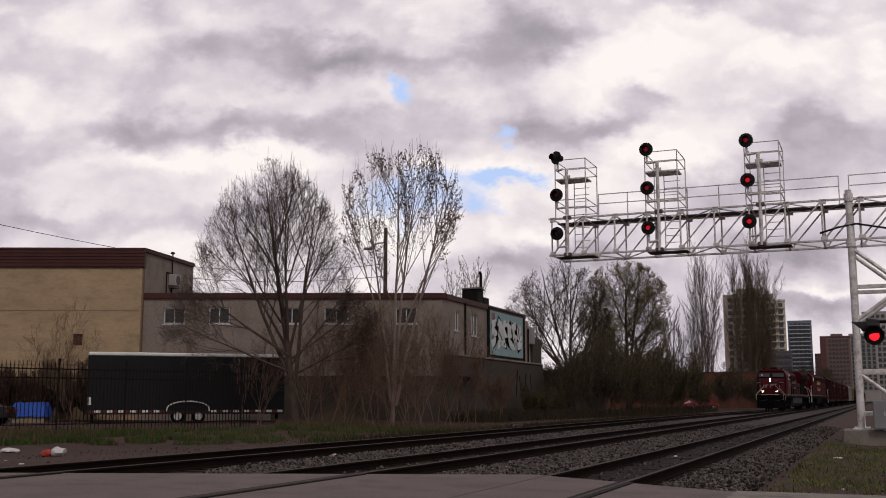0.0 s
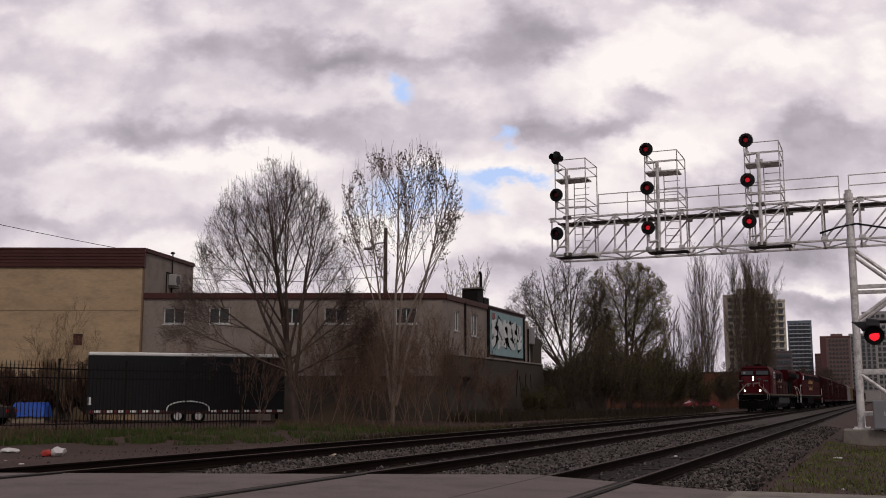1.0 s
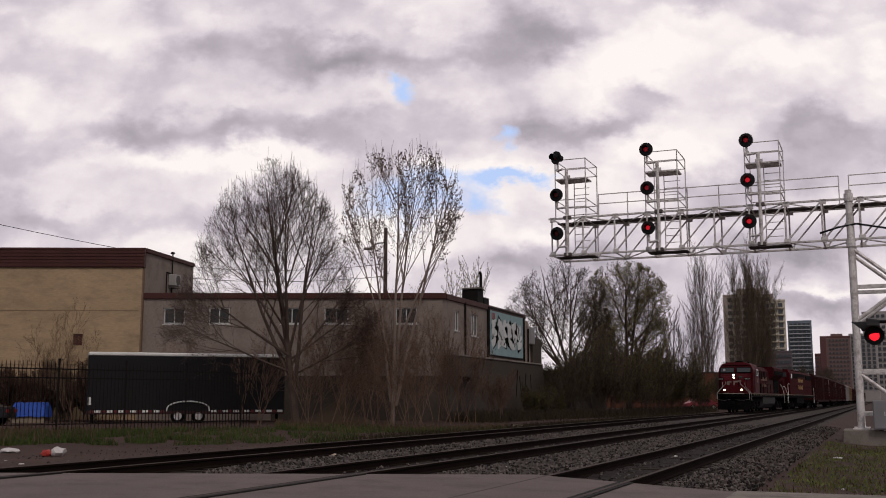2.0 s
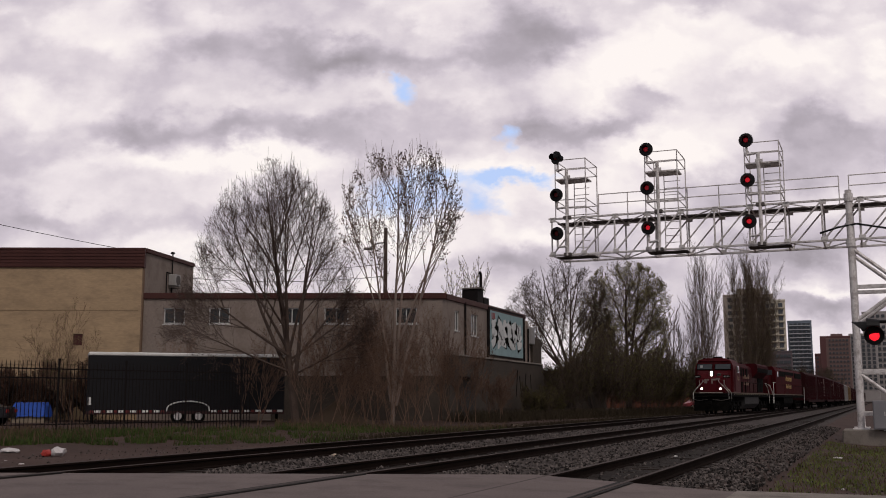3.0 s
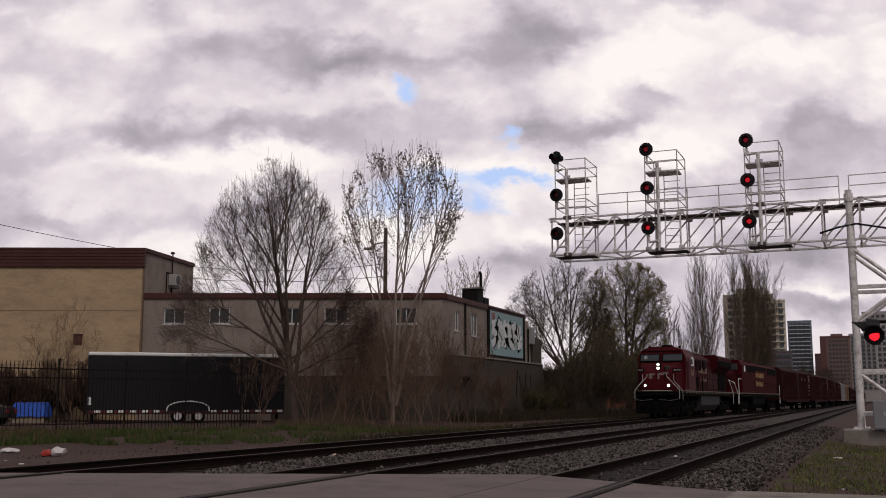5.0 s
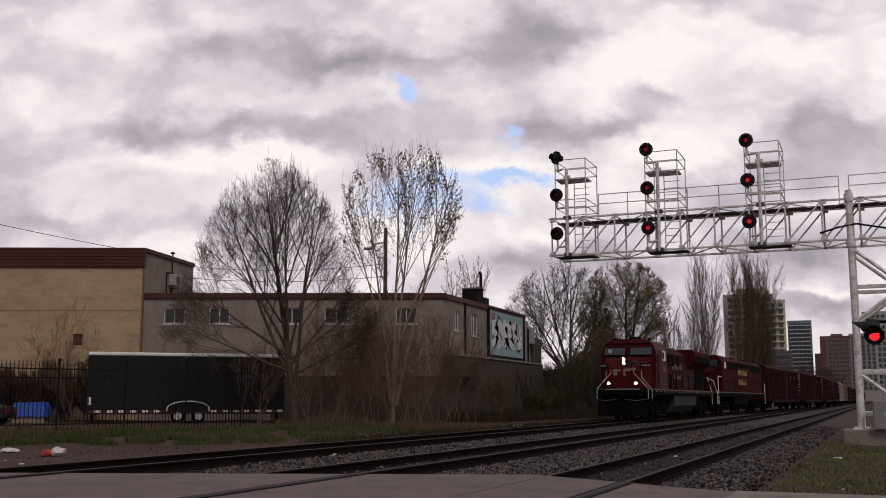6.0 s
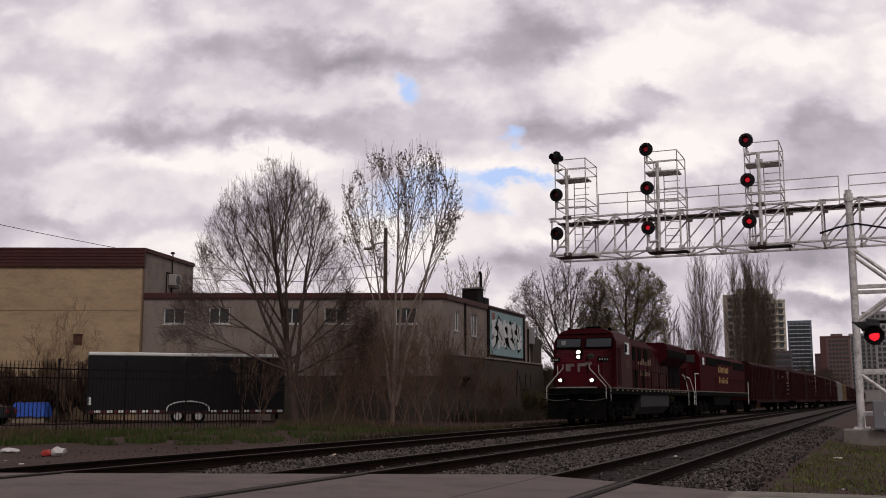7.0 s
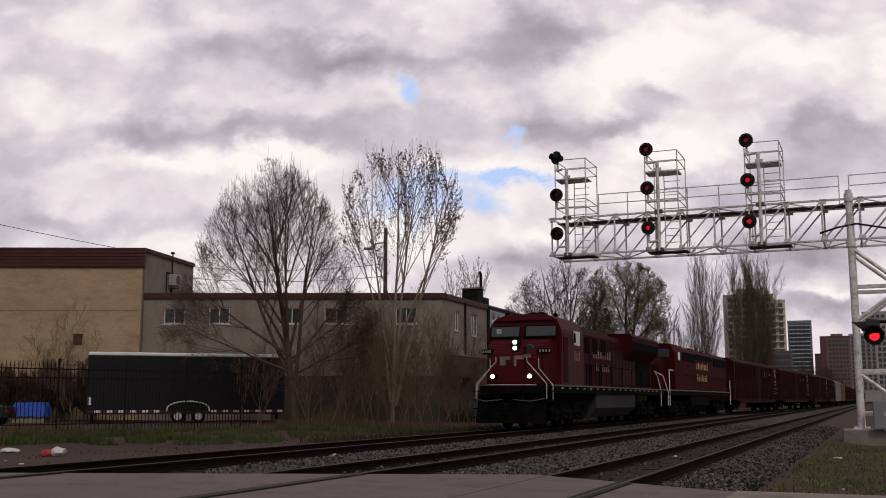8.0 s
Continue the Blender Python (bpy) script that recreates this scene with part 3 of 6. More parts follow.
def lead_loco():
    """Road engine with a wide nose; local -y is forward, the middle of the headlight at y = -9.4."""
    top = empty("leading_locomotive")
    tagged(top, "dirty red diesel freight locomotive with lit headlights", "locomotive")
    F, R = -10.45, 11.85
    part("sill", prism(B(), [(-0.95, F), (0.95, F), (1.2, F + 0.25), (1.2, F + 0.9), (1.52, F + 0.95), (1.52, R), (-1.52, R), (-1.52, F + 0.95), (-1.2, F + 0.9), (-1.2, F + 0.25)], "z", 1.37, 1.63), BLACK, top)
    part("sill_stripe", box(B(), (0, (F + R) / 2 + 0.5, 1.66), (3.08, R - F - 2.0, 0.07), 0.01), mat("faded_stripe", (0.16, 0.12, 0.09), 0.7), top, "faded pale stripe")
    # nose and cab
    nose = B()
    prism(nose, [(-9.75, 1.65), (-9.75, 2.85), (-9.45, 3.38), (-8.75, 3.62), (-8.2, 3.62), (-8.2, 1.65)], "x", -1.40, 1.40)
    for v in nose.verts:
        if v.co.y < -9.3:
            v.co.x *= 0.80        # the nose narrows towards its face
    bmesh.ops.bevel(nose, geom=[e for e in nose.edges], offset=0.10, segments=2, affect="EDGES", clamp_overlap=True)
    part("nose", nose, CABRED, top)
    cab = B()
    out = [(-1.53, 1.65), (1.53, 1.65), (1.53, 3.95), (1.28, 4.50), (0.75, 4.70), (-0.75, 4.70), (-1.28, 4.50), (-1.53, 3.95)]
    prism(cab, out, "y", -8.75, -5.3)
    for v in cab.verts:
        if v.co.y < -8 and v.co.z > 3.5:
            v.co.y += (v.co.z - 3.5) * 0.28
    bmesh.ops.bevel(cab, geom=[e for e in cab.edges], offset=0.06, segments=2, affect="EDGES", clamp_overlap=True)
    cabo = part("cab", cab, CABRED, top)
    slope = -math.degrees(math.atan(0.28))
    for sx, w in ((-0.73, 1.18), (0.73, 1.22)):
        part("windshield_frame", box(B(), (0, 0, 0), (w + 0.08, 0.05, 0.52), 0.02), BLACK, cabo, m=pose(sx, -8.70, 3.93, slope))
        part("windshield", box(B(), (0, 0, 0), (w, 0.06, 0.43), 0.02), CABGLASS, cabo, "grey sky-reflecting windshield", m=pose(sx, -8.705, 3.93, slope))
    for sx, tilt in ((-0.55, -38), (0.9, -38)):
        part("wiper", tube(B(), (0, 0, 0), (0, 0, 0.42), 0.012, seg=5), BLACK, cabo, "thin black wiper", m=pose(sx, -8.70, 3.80, slope, tilt, 0))
    for bx, by, bw in ((-0.85, -8.1, 0.16), (0.35, -7.9, 0.22), (0.95, -7.4, 0.14)):
        part("roof_fitting", box(B(), (bx, by, 4.70), (bw, 0.24, 0.16), 0.03), BLACK, cabo)
    part("poster", box(B(), (-0.98, -8.752, 3.93), (0.20, 0.01, 0.26)), mat("pale_card", (0.42, 0.42, 0.42), 0.8), cabo, "pale card in the windshield", m=pose(0, 0, 0))
    part("roof_visor", box(B(), (0, -8.5, 4.42), (2.5, 0.16, 0.07), 0.02), RED, cabo)
    for sx in (-1, 1):
        part("side_window", box(B(), (sx * 1.535, -6.45, 3.72), (0.03, 1.0, 0.62), 0.01), CABGLASS, cabo)
        part("side_window_pane", box(B(), (sx * 1.545, -6.82, 3.72), (0.03, 0.22, 0.54), 0.01), mat("pale_sash", (0.34, 0.31, 0.29), 0.6), cabo, "pale window sash")
        part("cab_door", box(B(), (sx * 1.535, -8.05, 2.75), (0.03, 0.62, 1.9), 0.02), RED, cabo)
        part("mirror", box(B(), (sx * 1.66, -7.15, 3.7), (0.08, 0.05, 0.42), 0.01), BLACK, cabo)
        board = pose(sx * 1.14, -9.58, 3.06, 0, 0, sx * 24)
        part("number_board", box(B(), (0, 0, 0), (0.54, 0.14, 0.22), 0.02, m=board), BLACK, top)
        nb = B()
        for i in range(4):
            box(nb, (-0.18 + i * 0.12, -0.075, 0), (0.06, 0.02, 0.11), m=board)
        part("number_bars", nb, mat("dull_number_bar", (0.30, 0.28, 0.27), 0.7), top, "white bars of the engine number")
        part("ditch_light_housing", tube(B(), (sx * 0.74, -10.2, 2.02), (sx * 0.74, -9.9, 2.02), 0.12, seg=16), BLACK, top)
        dl = tube(B(), (sx * 0.74, -10.24, 2.02), (sx * 0.74, -10.19, 2.02), 0.074, seg=20)
        part("ditch_light", dl, HEADLIGHT, top, "lit warm white ditch light")
    part("headlight_housing", box(B(), (0, -9.52, 3.31), (0.30, 0.4, 0.54), 0.05), BLACK, top)
    for z in (3.19, 3.43):
        part("headlight", tube(B(), (0, -9.75, z), (0, -9.70, z), 0.078, seg=20), HEADLIGHT, top, "lit warm white headlight")
    part("nose_door", box(B(), (0.42, -9.745, 2.75), (0.05, 0.05, 0.9)), BLACK, top)
    part("nose_grille", tube(B(), (0.55, -9.62, 3.15), (0.55, -9.50, 3.2), 0.17, seg=12), mat("green_grey_cap", (0.06, 0.075, 0.06), 0.6), top, "dull green round cover")
    # worn pale patches where the emblem was
    em = B()
    for x, z, w, hh in ((-0.48, 2.66, 0.22, 0.36), (-0.30, 2.78, 0.2, 0.14), (0.02, 2.66, 0.10, 0.42), (0.22, 2.80, 0.30, 0.16), (0.50, 2.86, 0.30, 0.14)):
        box(em, (x, -9.765, z), (w, 0.02, hh))
    part("nose_emblem", em, mat("worn_white_emblem", (0.20, 0.15, 0.14), 0.8, vary=0.6, scale=6), top, "worn pale patches of an emblem")
    part("front_platform", box(B(), (0, -10.13, 1.665), (1.75, 0.7, 0.06), 0.02), mat("pale_step_edge", (0.30, 0.25, 0.22), 0.7), top, "pale walkway edge")
    # pilot, plough and steps
    plow = B()
    prism(plow, [(-10.42, 1.35), (-10.45, 0.95), (-10.66, 0.24), (-10.55, 0.24), (-10.3, 0.95), (-10.3, 1.35)], "x", -1.36, 1.36)
    for v in plow.verts:
        v.co.y += 0.28 * abs(v.co.x) ** 1.5 / 1.6
    part("snow_plough", plow, mat("grimy_plough", (0.005, 0.0047, 0.0045), 0.95, spec=0.04, dirt=(0.014, 0.012, 0.011), dirt_amount=0.5), top)
    for sx in (-1, 1):
        for x0, x1 in ((0.35, 0.75), (0.55, 1.0)):
            hose = path_tube(B(), [(sx * x0, -10.46, 1.3), (sx * (x0 + 0.06), -10.62, 0.95), (sx * (x0 + x1) / 2, -10.68, 0.72), (sx * x1, -10.5, 0.95)], 0.026)
            part("air_hose", hose, BLACK, top)
        part("uncoupling_lever", path_tube(B(), [(sx * 0.2, -10.6, 1.12), (sx * 0.9, -10.62, 1.06), (sx * 1.4, -10.5, 1.16)], 0.014), STEEL_DARK, top, "grey uncoupling lever")
    for sx in (-1, 1):
        for k in range(4):
            part("step", box(B(), (sx * 1.38, -9.95, 0.45 + 0.33 * k), (0.34, 0.5, 0.04)), BLACK, top)
            part("step", box(B(), (sx * 1.38, R - 0.45, 0.45 + 0.33 * k), (0.34, 0.5, 0.04)), BLACK, top)
        gr = path_tube(B(), [(sx * 1.40, -10.22, 1.15), (sx * 1.40, -10.22, 1.72), (sx * 0.62, -10.15, 2.62), (sx * 0.62, -10.15, 2.80)], 0.016)
        part("grab_rail", gr, RAILWHITE, top, "white grab rail")
        gr = path_tube(B(), [(sx * 1.52, -9.80, 1.05), (sx * 1.52, -9.80, 1.66), (sx * 0.98, -9.82, 2.36), (sx * 0.98, -9.82, 2.76)], 0.016)
        part("grab_rail", gr, RAILWHITE, top, "white grab rail")
        gr = path_tube(B(), [(sx * 1.52, R - 0.75, 0.75), (sx * 1.52, R - 0.75, 1.6), (sx * 1.25, R - 0.3, 2.5), (sx * 1.1, R - 0.3, 2.8)], 0.024)
        part("grab_rail", gr, RAILWHITE, top, "white grab rail")
        gr = path_tube(B(), [(sx * 1.50, -5.0, 2.65), (sx * 1.50, R - 1.2, 2.65)], 0.02)
        part("side_handrail", gr, BLACK, top)
        for k in range(8):
            part("handrail_post", tube(B(), (sx * 1.50, -4.8 + k * 2.15, 1.6), (sx * 1.50, -4.8 + k * 2.15, 2.65), 0.02, seg=6), BLACK, top)
    # hood
    aux = B()
    prism(aux, [(-1.42, 1.65), (1.42, 1.65), (1.42, 4.0), (1.1, 4.40), (-1.1, 4.40), (-1.42, 4.0)], "y", -5.28, 0.2)
    part("equipment_cab", aux, RED, top)
    for sx in (-1, 1):
        for y in (-4.4, -3.1, -1.6):
            part("air_intake", box(B(), (sx * 1.43, y, 3.55), (0.05, 0.7, 0.72), 0.02), BLACK, top)
        bars(top, "road_name", sx * 1.43, [0.05 - 0.42 * i for i in range(1, 9)], 3.0, 0.34, GOLD)
        bars(top, "road_name", sx * 1.43, [-0.3 - 0.36 * i for i in range(1, 8)], 2.40, 0.26, GOLD)
        bars(top, "engine_number", sx * 1.545, [-6.1 - 0.22 * i for i in range(4)], 2.75, 0.34, GOLD)
        # pale reflector marks along the sill
        for k in range(18):
            part("reflector", box(B(), (sx * 1.545, -8.6 + k * 1.08, 1.56), (0.012, 0.30, 0.05)), mat("reflector_mark", (0.34, 0.28, 0.20), 0.6), top, "pale reflector mark")
        for k in range(6):
            part("panel_seam", box(B(), (sx * 1.424, -5.0 + k * 0.98, 2.85), (0.012, 0.03, 2.3)), BLACK, top)
        for y in (-3.9, -2.2):
            part("access_door", box(B(), (sx * 1.43, y, 2.2), (0.03, 0.5, 0.95), 0.01), BLACK, top)
    hood = B()
    prism(hood, [(-0.98, 1.65), (0.98, 1.65), (0.98, 4.05), (0.75, 4.35), (-0.75, 4.35), (-0.98, 4.05)], "y", 0.2, 11.0)
    part("engine_hood", hood, RED, top)
    for sx in (-1, 1):
        for k in range(9):
            part("hood_door", box(B(), (sx * 0.985, 0.75 + k * 0.72, 2.75), (0.04, 0.64, 1.75), 0.015), DARKRED, top)
    rad = B()
    prism(rad, [(-1.0, 3.2), (1.0, 3.2), (1.5, 3.75), (1.5, 4.45), (1.3, 4.62), (-1.3, 4.62), (-1.5, 4.45), (-1.5, 3.75)], "y", 4.2, 10.8)
    part("radiator", rad, RED, top)
    for sx in (-1, 1):
        part("radiator_grille", box(B(), (sx * 1.505, 7.5, 3.98), (0.04, 6.3, 0.42), 0.01), BLACK, top)
        # Flat black panel stands in for the radiator's shadow on the hood.
        part("ventilation_grille", box(B(), (sx * 1.0, 8.9, 2.6), (0.05, 3.4, 1.5), 0.01), BLACK, top, "black panel for the shadow under the radiator")
    part("exhaust_stack", box(B(), (0, 2.4, 4.45), (0.9, 0.5, 0.35), 0.03), BLACK, top)
    part("roof_antenna", box(B(), (0, -6.7, 4.82), (0.7, 0.4, 0.16), 0.04), BLACK, top)
    hn = B()
    for dx in (-0.12, 0, 0.12):
        tube(hn, (dx, -1.2, 4.55), (dx, -1.75, 4.6), 0.03, 0.08)
    part("horn", hn, BLACK, top)
    tank = B()
    prism(tank, [(-1.45, 1.35), (1.45, 1.35), (1.45, 0.75), (1.1, 0.35), (-1.1, 0.35), (-1.45, 0.75)], "y", -3.1, 4.6)
    part("fuel_tank", tank, TANK, top)
    part("air_tank", tube(B(), (1.2, 4.9, 1.05), (1.2, 6.0, 1.05), 0.2), BLACK, top)
    coupler(top, F - 0.1, -1)
    coupler(top, R, 1)
    wheels = truck(top, -6.7, 3, 3.7) + truck(top, 7.9, 3, 3.7)
    return top, wheels


def second_loco():
    """Older engine running behind the leader; local -y is forward."""
    top = empty("trailing_locomotive")
    tagged(top, "bright red diesel locomotive coupled behind the leader", "locomotive")
    F, R = -11.6, 13.6
    part("sill", box(B(), (0, 1.0, 1.50), (3.05, R - F, 0.26), 0.03), BLACK, top)
    part("sill_stripe", box(B(), (0, 1.0, 1.67), (3.08, R - F - 1.8, 0.07), 0.01), mat("faded_stripe", (0.16, 0.12, 0.09), 0.7), top, "faded pale stripe")
    prism_nose = prism(B(), [(-11.0, 1.65), (-11.0, 3.2), (-10.4, 3.55), (-8.6, 3.55), (-8.6, 1.65)], "x", -1.0, 1.0)
    part("nose", prism_nose, RED2, top)
    cab = prism(B(), [(-1.5, 1.65), (1.5, 1.65), (1.5, 4.0), (1.2, 4.5), (-1.2, 4.5), (-1.5, 4.0)], "y", -8.9, -6.4)
    cabo = part("cab", cab, RED2, top)
    for sx in (-1, 1):
        part("windshield", box(B(), (sx * 0.7, -8.91, 3.9), (0.9, 0.05, 0.5), 0.02), CABGLASS, cabo)
        part("side_window", box(B(), (sx * 1.51, -7.6, 3.75), (0.03, 0.7, 0.5), 0.02), CABGLASS, cabo)
    hood = prism(B(), [(-1.30, 1.65), (1.30, 1.65), (1.30, 4.15), (1.0, 4.45), (-1.0, 4.45), (-1.30, 4.15)], "y", -6.4, 13.0)
    part("engine_hood", hood, RED2, top)
    for sx in (-1, 1):
        for k in range(15):
            part("hood_door", box(B(), (sx * 1.305, -1.4 + k * 0.92, 2.3), (0.03, 0.84, 1.1), 0.012), RED2, top)
        part("radiator_grille", box(B(), (sx * 1.31, -3.2, 3.85), (0.06, 4.4, 0.55), 0.01), BLACK, top)
        part("radiator_grille", box(B(), (sx * 1.31, 9.6, 3.85), (0.06, 5.6, 0.60), 0.01), BLACK, top)
        bars(top, "road_name", sx * 1.325, [3.9 - 0.60 * i for i in range(8)], 3.15, 0.38, GOLD2)
        bars(top, "road_name", sx * 1.325, [3.5 - 0.60 * i for i in range(7)], 2.35, 0.38, GOLD2)
        gr = path_tube(B(), [(sx * 1.52, F + 0.35, 0.75), (sx * 1.52, F + 0.35, 1.6), (sx * 1.30, F + 0.1, 2.5), (sx * 0.8, F + 0.1, 2.75)], 0.026)
        part("grab_rail", gr, WHITE, top, "white grab rail")
        gr = path_tube(B(), [(sx * 1.52, F + 0.85, 0.75), (sx * 1.52, F + 0.85, 1.6), (sx * 1.50, F + 0.9, 2.85), (sx * 1.50, F + 2.2, 2.85)], 0.026)
        part("grab_rail", gr, WHITE, top, "white grab rail")
        part("rear_grab_rail", path_tube(B(), [(sx * 1.52, R - 0.3, 0.7), (sx * 1.52, R - 0.3, 2.6)], 0.03), WHITE, top, "white grab rail")
        for k in range(4):
            part("step", box(B(), (sx * 1.38, F + 0.55, 0.45 + 0.33 * k), (0.34, 0.5, 0.04)), BLACK, top)
        part("side_handrail", path_tube(B(), [(sx * 1.50, -5.6, 2.65), (sx * 1.50, R - 0.8, 2.65)], 0.02), BLACK, top)
    # Black bands along the upper sides of the hood.
    for sx in (-1, 1):
        part("sooty_band", box(B(), (sx * 1.30, 2.6, 3.98), (0.05, 6.6, 0.36), 0.01), BLACK, top, "black upper hood panels")
    for y in (-4.0, -1.8, 6.2, 8.0, 9.8):
        part("roof_fan", tube(B(), (0, y, 4.42), (0, y, 4.62), 0.62, seg=18), BLACK, top)
    part("roof_equipment", box(B(), (0, 1.6, 4.5), (1.3, 1.4, 0.3), 0.04), RED2, top)
    tank = prism(B(), [(-1.45, 1.35), (1.45, 1.35), (1.45, 0.75), (1.1, 0.35), (-1.1, 0.35), (-1.45, 0.75)], "y", -3.4, 3.6)
    part("fuel_tank", tank, BLACK, top)
    for sx in (-1, 1):
        part("air_tank", tube(B(), (sx * 1.3, -3.2, 1.55), (sx * 1.3, 3.2, 1.55), 0.17), TANK, top, "grey air reservoir")
    coupler(top, F, -1)
    coupler(top, R, 1)
    return top, truck(top, -7.4, 3, 3.7) + truck(top, 9.2, 3, 3.7)


def boxcar(material, label, length=26.6):
    top = empty("boxcar")
    tagged(top, label, "freight car", "boxcars of the train")
    L = length / 2 - 0.45
    body = prism(B(), [(-1.5, 1.05), (1.5, 1.05), (1.5, 4.25), (1.15, 4.52), (-1.15, 4.52), (-1.5, 4.25)], "y", -L, L)
    part("body", body, material, top)
    for sx in (-1, 1):
        n = 32
        for k in range(n):
            y = -L + 0.2 + (2 * L - 0.4) * k / (n - 1)
            if abs(y) > 1.9:
                part("side_post", rib_mesh(material), None, top, m=pose(sx * 1.53, y, 2.65))
        part("door", box(B(), (sx * 1.53, 0, 2.65), (0.09, 3.0, 2.95), 0.02), material, top)
        for yy in (-0.9, 0.9):
            part("door_bar", tube(B(), (sx * 1.6, yy, 1.2), (sx * 1.6, yy, 4.1), 0.03, seg=6), material, top)
        part("side_sill", box(B(), (sx * 1.5, 0, 1.0), (0.1, 2 * L * 0.8, 0.28)), material, top)
        part("end_ladder", path_tube(B(), [(sx * 1.56, -L + 0.25, 1.2), (sx * 1.56, -L + 0.25, 4.1)], 0.025), STEEL_DARK, top)
        mk = B()
        for y, z, w, hh in ((L - 2.6, 4.0, 1.9, 0.14), (L - 2.8, 3.62, 0.5, 0.5), (L - 2.2, 3.5, 0.3, 0.7), (L - 2.6, 2.9, 1.7, 0.14), (L - 2.6, 2.6, 1.4, 0.12), (L - 2.6, 2.2, 1.7, 0.10), (L - 2.6, 1.75, 1.5, 0.08), (L - 9.5, 3.5, 0.2, 0.55), (L - 6.4, 3.5, 0.7, 0.18)):
            box(mk, (sx * 1.575, y, z), (0.015, w, hh))
        part("lettering", mk, mat("faded_lettering", (0.17, 0.11, 0.10), 0.8, vary=0.5), top, "faded pale lettering bars")
    part("underframe", box(B(), (0, 0, 0.95), (0.6, 2 * L, 0.3)), BLACK, top)
    coupler(top, -L, -1)
    coupler(top, L, 1)
    return top, truck(top, -L + 2.0, 2, 1.75) + truck(top, L - 2.0, 2, 1.75)


@lru_cache(None)
def rib_mesh(material):
    return mesh_of(prism(B(), [(-0.05, -0.08), (0.05, -0.05), (0.05, 0.05), (-0.05, 0.08)], "z", -1.5, 1.5), "side_post", material)


HEADLIGHT = glow("headlight_lamp", (1.0, 0.90, 0.72), 9.0)
CABGLASS = glass("cab_glass", (0.045, 0.05, 0.055), 0.12)
DARKRED = mat("grimy_hood_red", (0.045, 0.008, 0.009), 0.7, spec=0.08, scale=2, dirt=(0.03, 0.02, 0.018), dirt_amount=0.6, stretch=(1, 1, 0.35))


def lower(top, k):
    """Bring all that stands on the sill down a little."""
    done = set()
    for o in top.children_recursive:
        if o.name.startswith("wheelset") or o.data in done:
            continue
        done.add(o.data)
        if o.matrix_basis.translation.z > 1.65:
            o.matrix_basis = Matrix.Translation((0, 0, (1.65 - o.matrix_basis.translation.z) * (1 - k))) @ o.matrix_basis
            continue
        for v in o.data.vertices:
            if v.co.z > 1.65:
                v.co.z = 1.65 + (v.co.z - 1.65) * k


lead, lead_wheels = lead_loco()
lower(lead, 0.93)
trail, trail_wheels = second_loco()
TRAIN.append((lead, 9.72, lead_wheels))
TRAIN.append((trail, 34.44, trail_wheels))
SILVER = mat("pale_grey_car_paint", (0.20, 0.19, 0.19), 0.7, dirt=(0.2, 0.17, 0.15), dirt_amount=0.5, stretch=(1, 1, 0.3))
YELLOW = mat("faded_yellow_car_paint", (0.14, 0.085, 0.04), 0.75, dirt=(0.06, 0.03, 0.02), dirt_amount=0.5, stretch=(1, 1, 0.3))
base_car, base_wheels = boxcar(MAROON, "maroon steel boxcar with ribbed sides and faded lettering")
pale_car, pale_wheels = boxcar(SILVER, "pale grey steel boxcar among maroon ones")
yellow_car, yellow_wheels = boxcar(YELLOW, "faded yellow steel boxcar far back in the train")
at = 62.2
cars = 0
for k in range(18):
    src = {4: pale_car, 5: yellow_car}.get(k, base_car)
    if src is base_car and k > 0:
        ob = copy_thing(src, Matrix())
    else:
        ob = src
    TRAIN.append((ob, at, [w for w in ob.children if w.name.startswith("wheelset")] if k < 3 else []))
    at += 26.6


def head_y(t):
    """Where the headlight of the train is along the track."""
    return 117.48 - 10.92 * t + 0.12 * t * t


def track_x(y):
    return lead_x(y)


def motions():
    for ob, back, wheels in TRAIN:
        rows = []
        for k in range(33):
            t = k * 0.25
            y = head_y(t) + back
            a, b = track_x(y - 8.0), track_x(y + 8.0)
            z = TRACK_Z[0] + (TRACK_Z[1] - TRACK_Z[0]) * blend((y - 65) / 110)
            rows.append((t, pose((a + b) / 2, y, z, 0, 0, -math.degrees(math.atan2(b - a, 16.0)))))
        walk(ob, rows)
        for w in wheels:
            base = w.matrix_basis.translation.copy()
            walk(w, [(k / 15, pose(*base, math.degrees((head_y(0) - head_y(k / 15)) / 0.5), 0, 0)) for k in range(121)])
    # the added drum makes quick half turns, so that the lamp seems to blink
    turns = []
    for k in range(161):
        beat = (0.05 * k - 0.53) / 0.525
        turns.append((0.05 * k, pose(0, 0.05, 2.68, 0, 0, 180 * (math.floor(beat) + min(1.0, (beat % 1.0) / 0.2)))))
    walk(DRUM, turns)
    # the cloud layer drifts slowly across
    walk(SKY, [(0.0, pose(*EYE, 0, 0, YAW)), (4.0, pose(*EYE, 0, 0, YAW - 0.22)), (8.0, pose(*EYE, 0, 0, YAW - 0.5))])


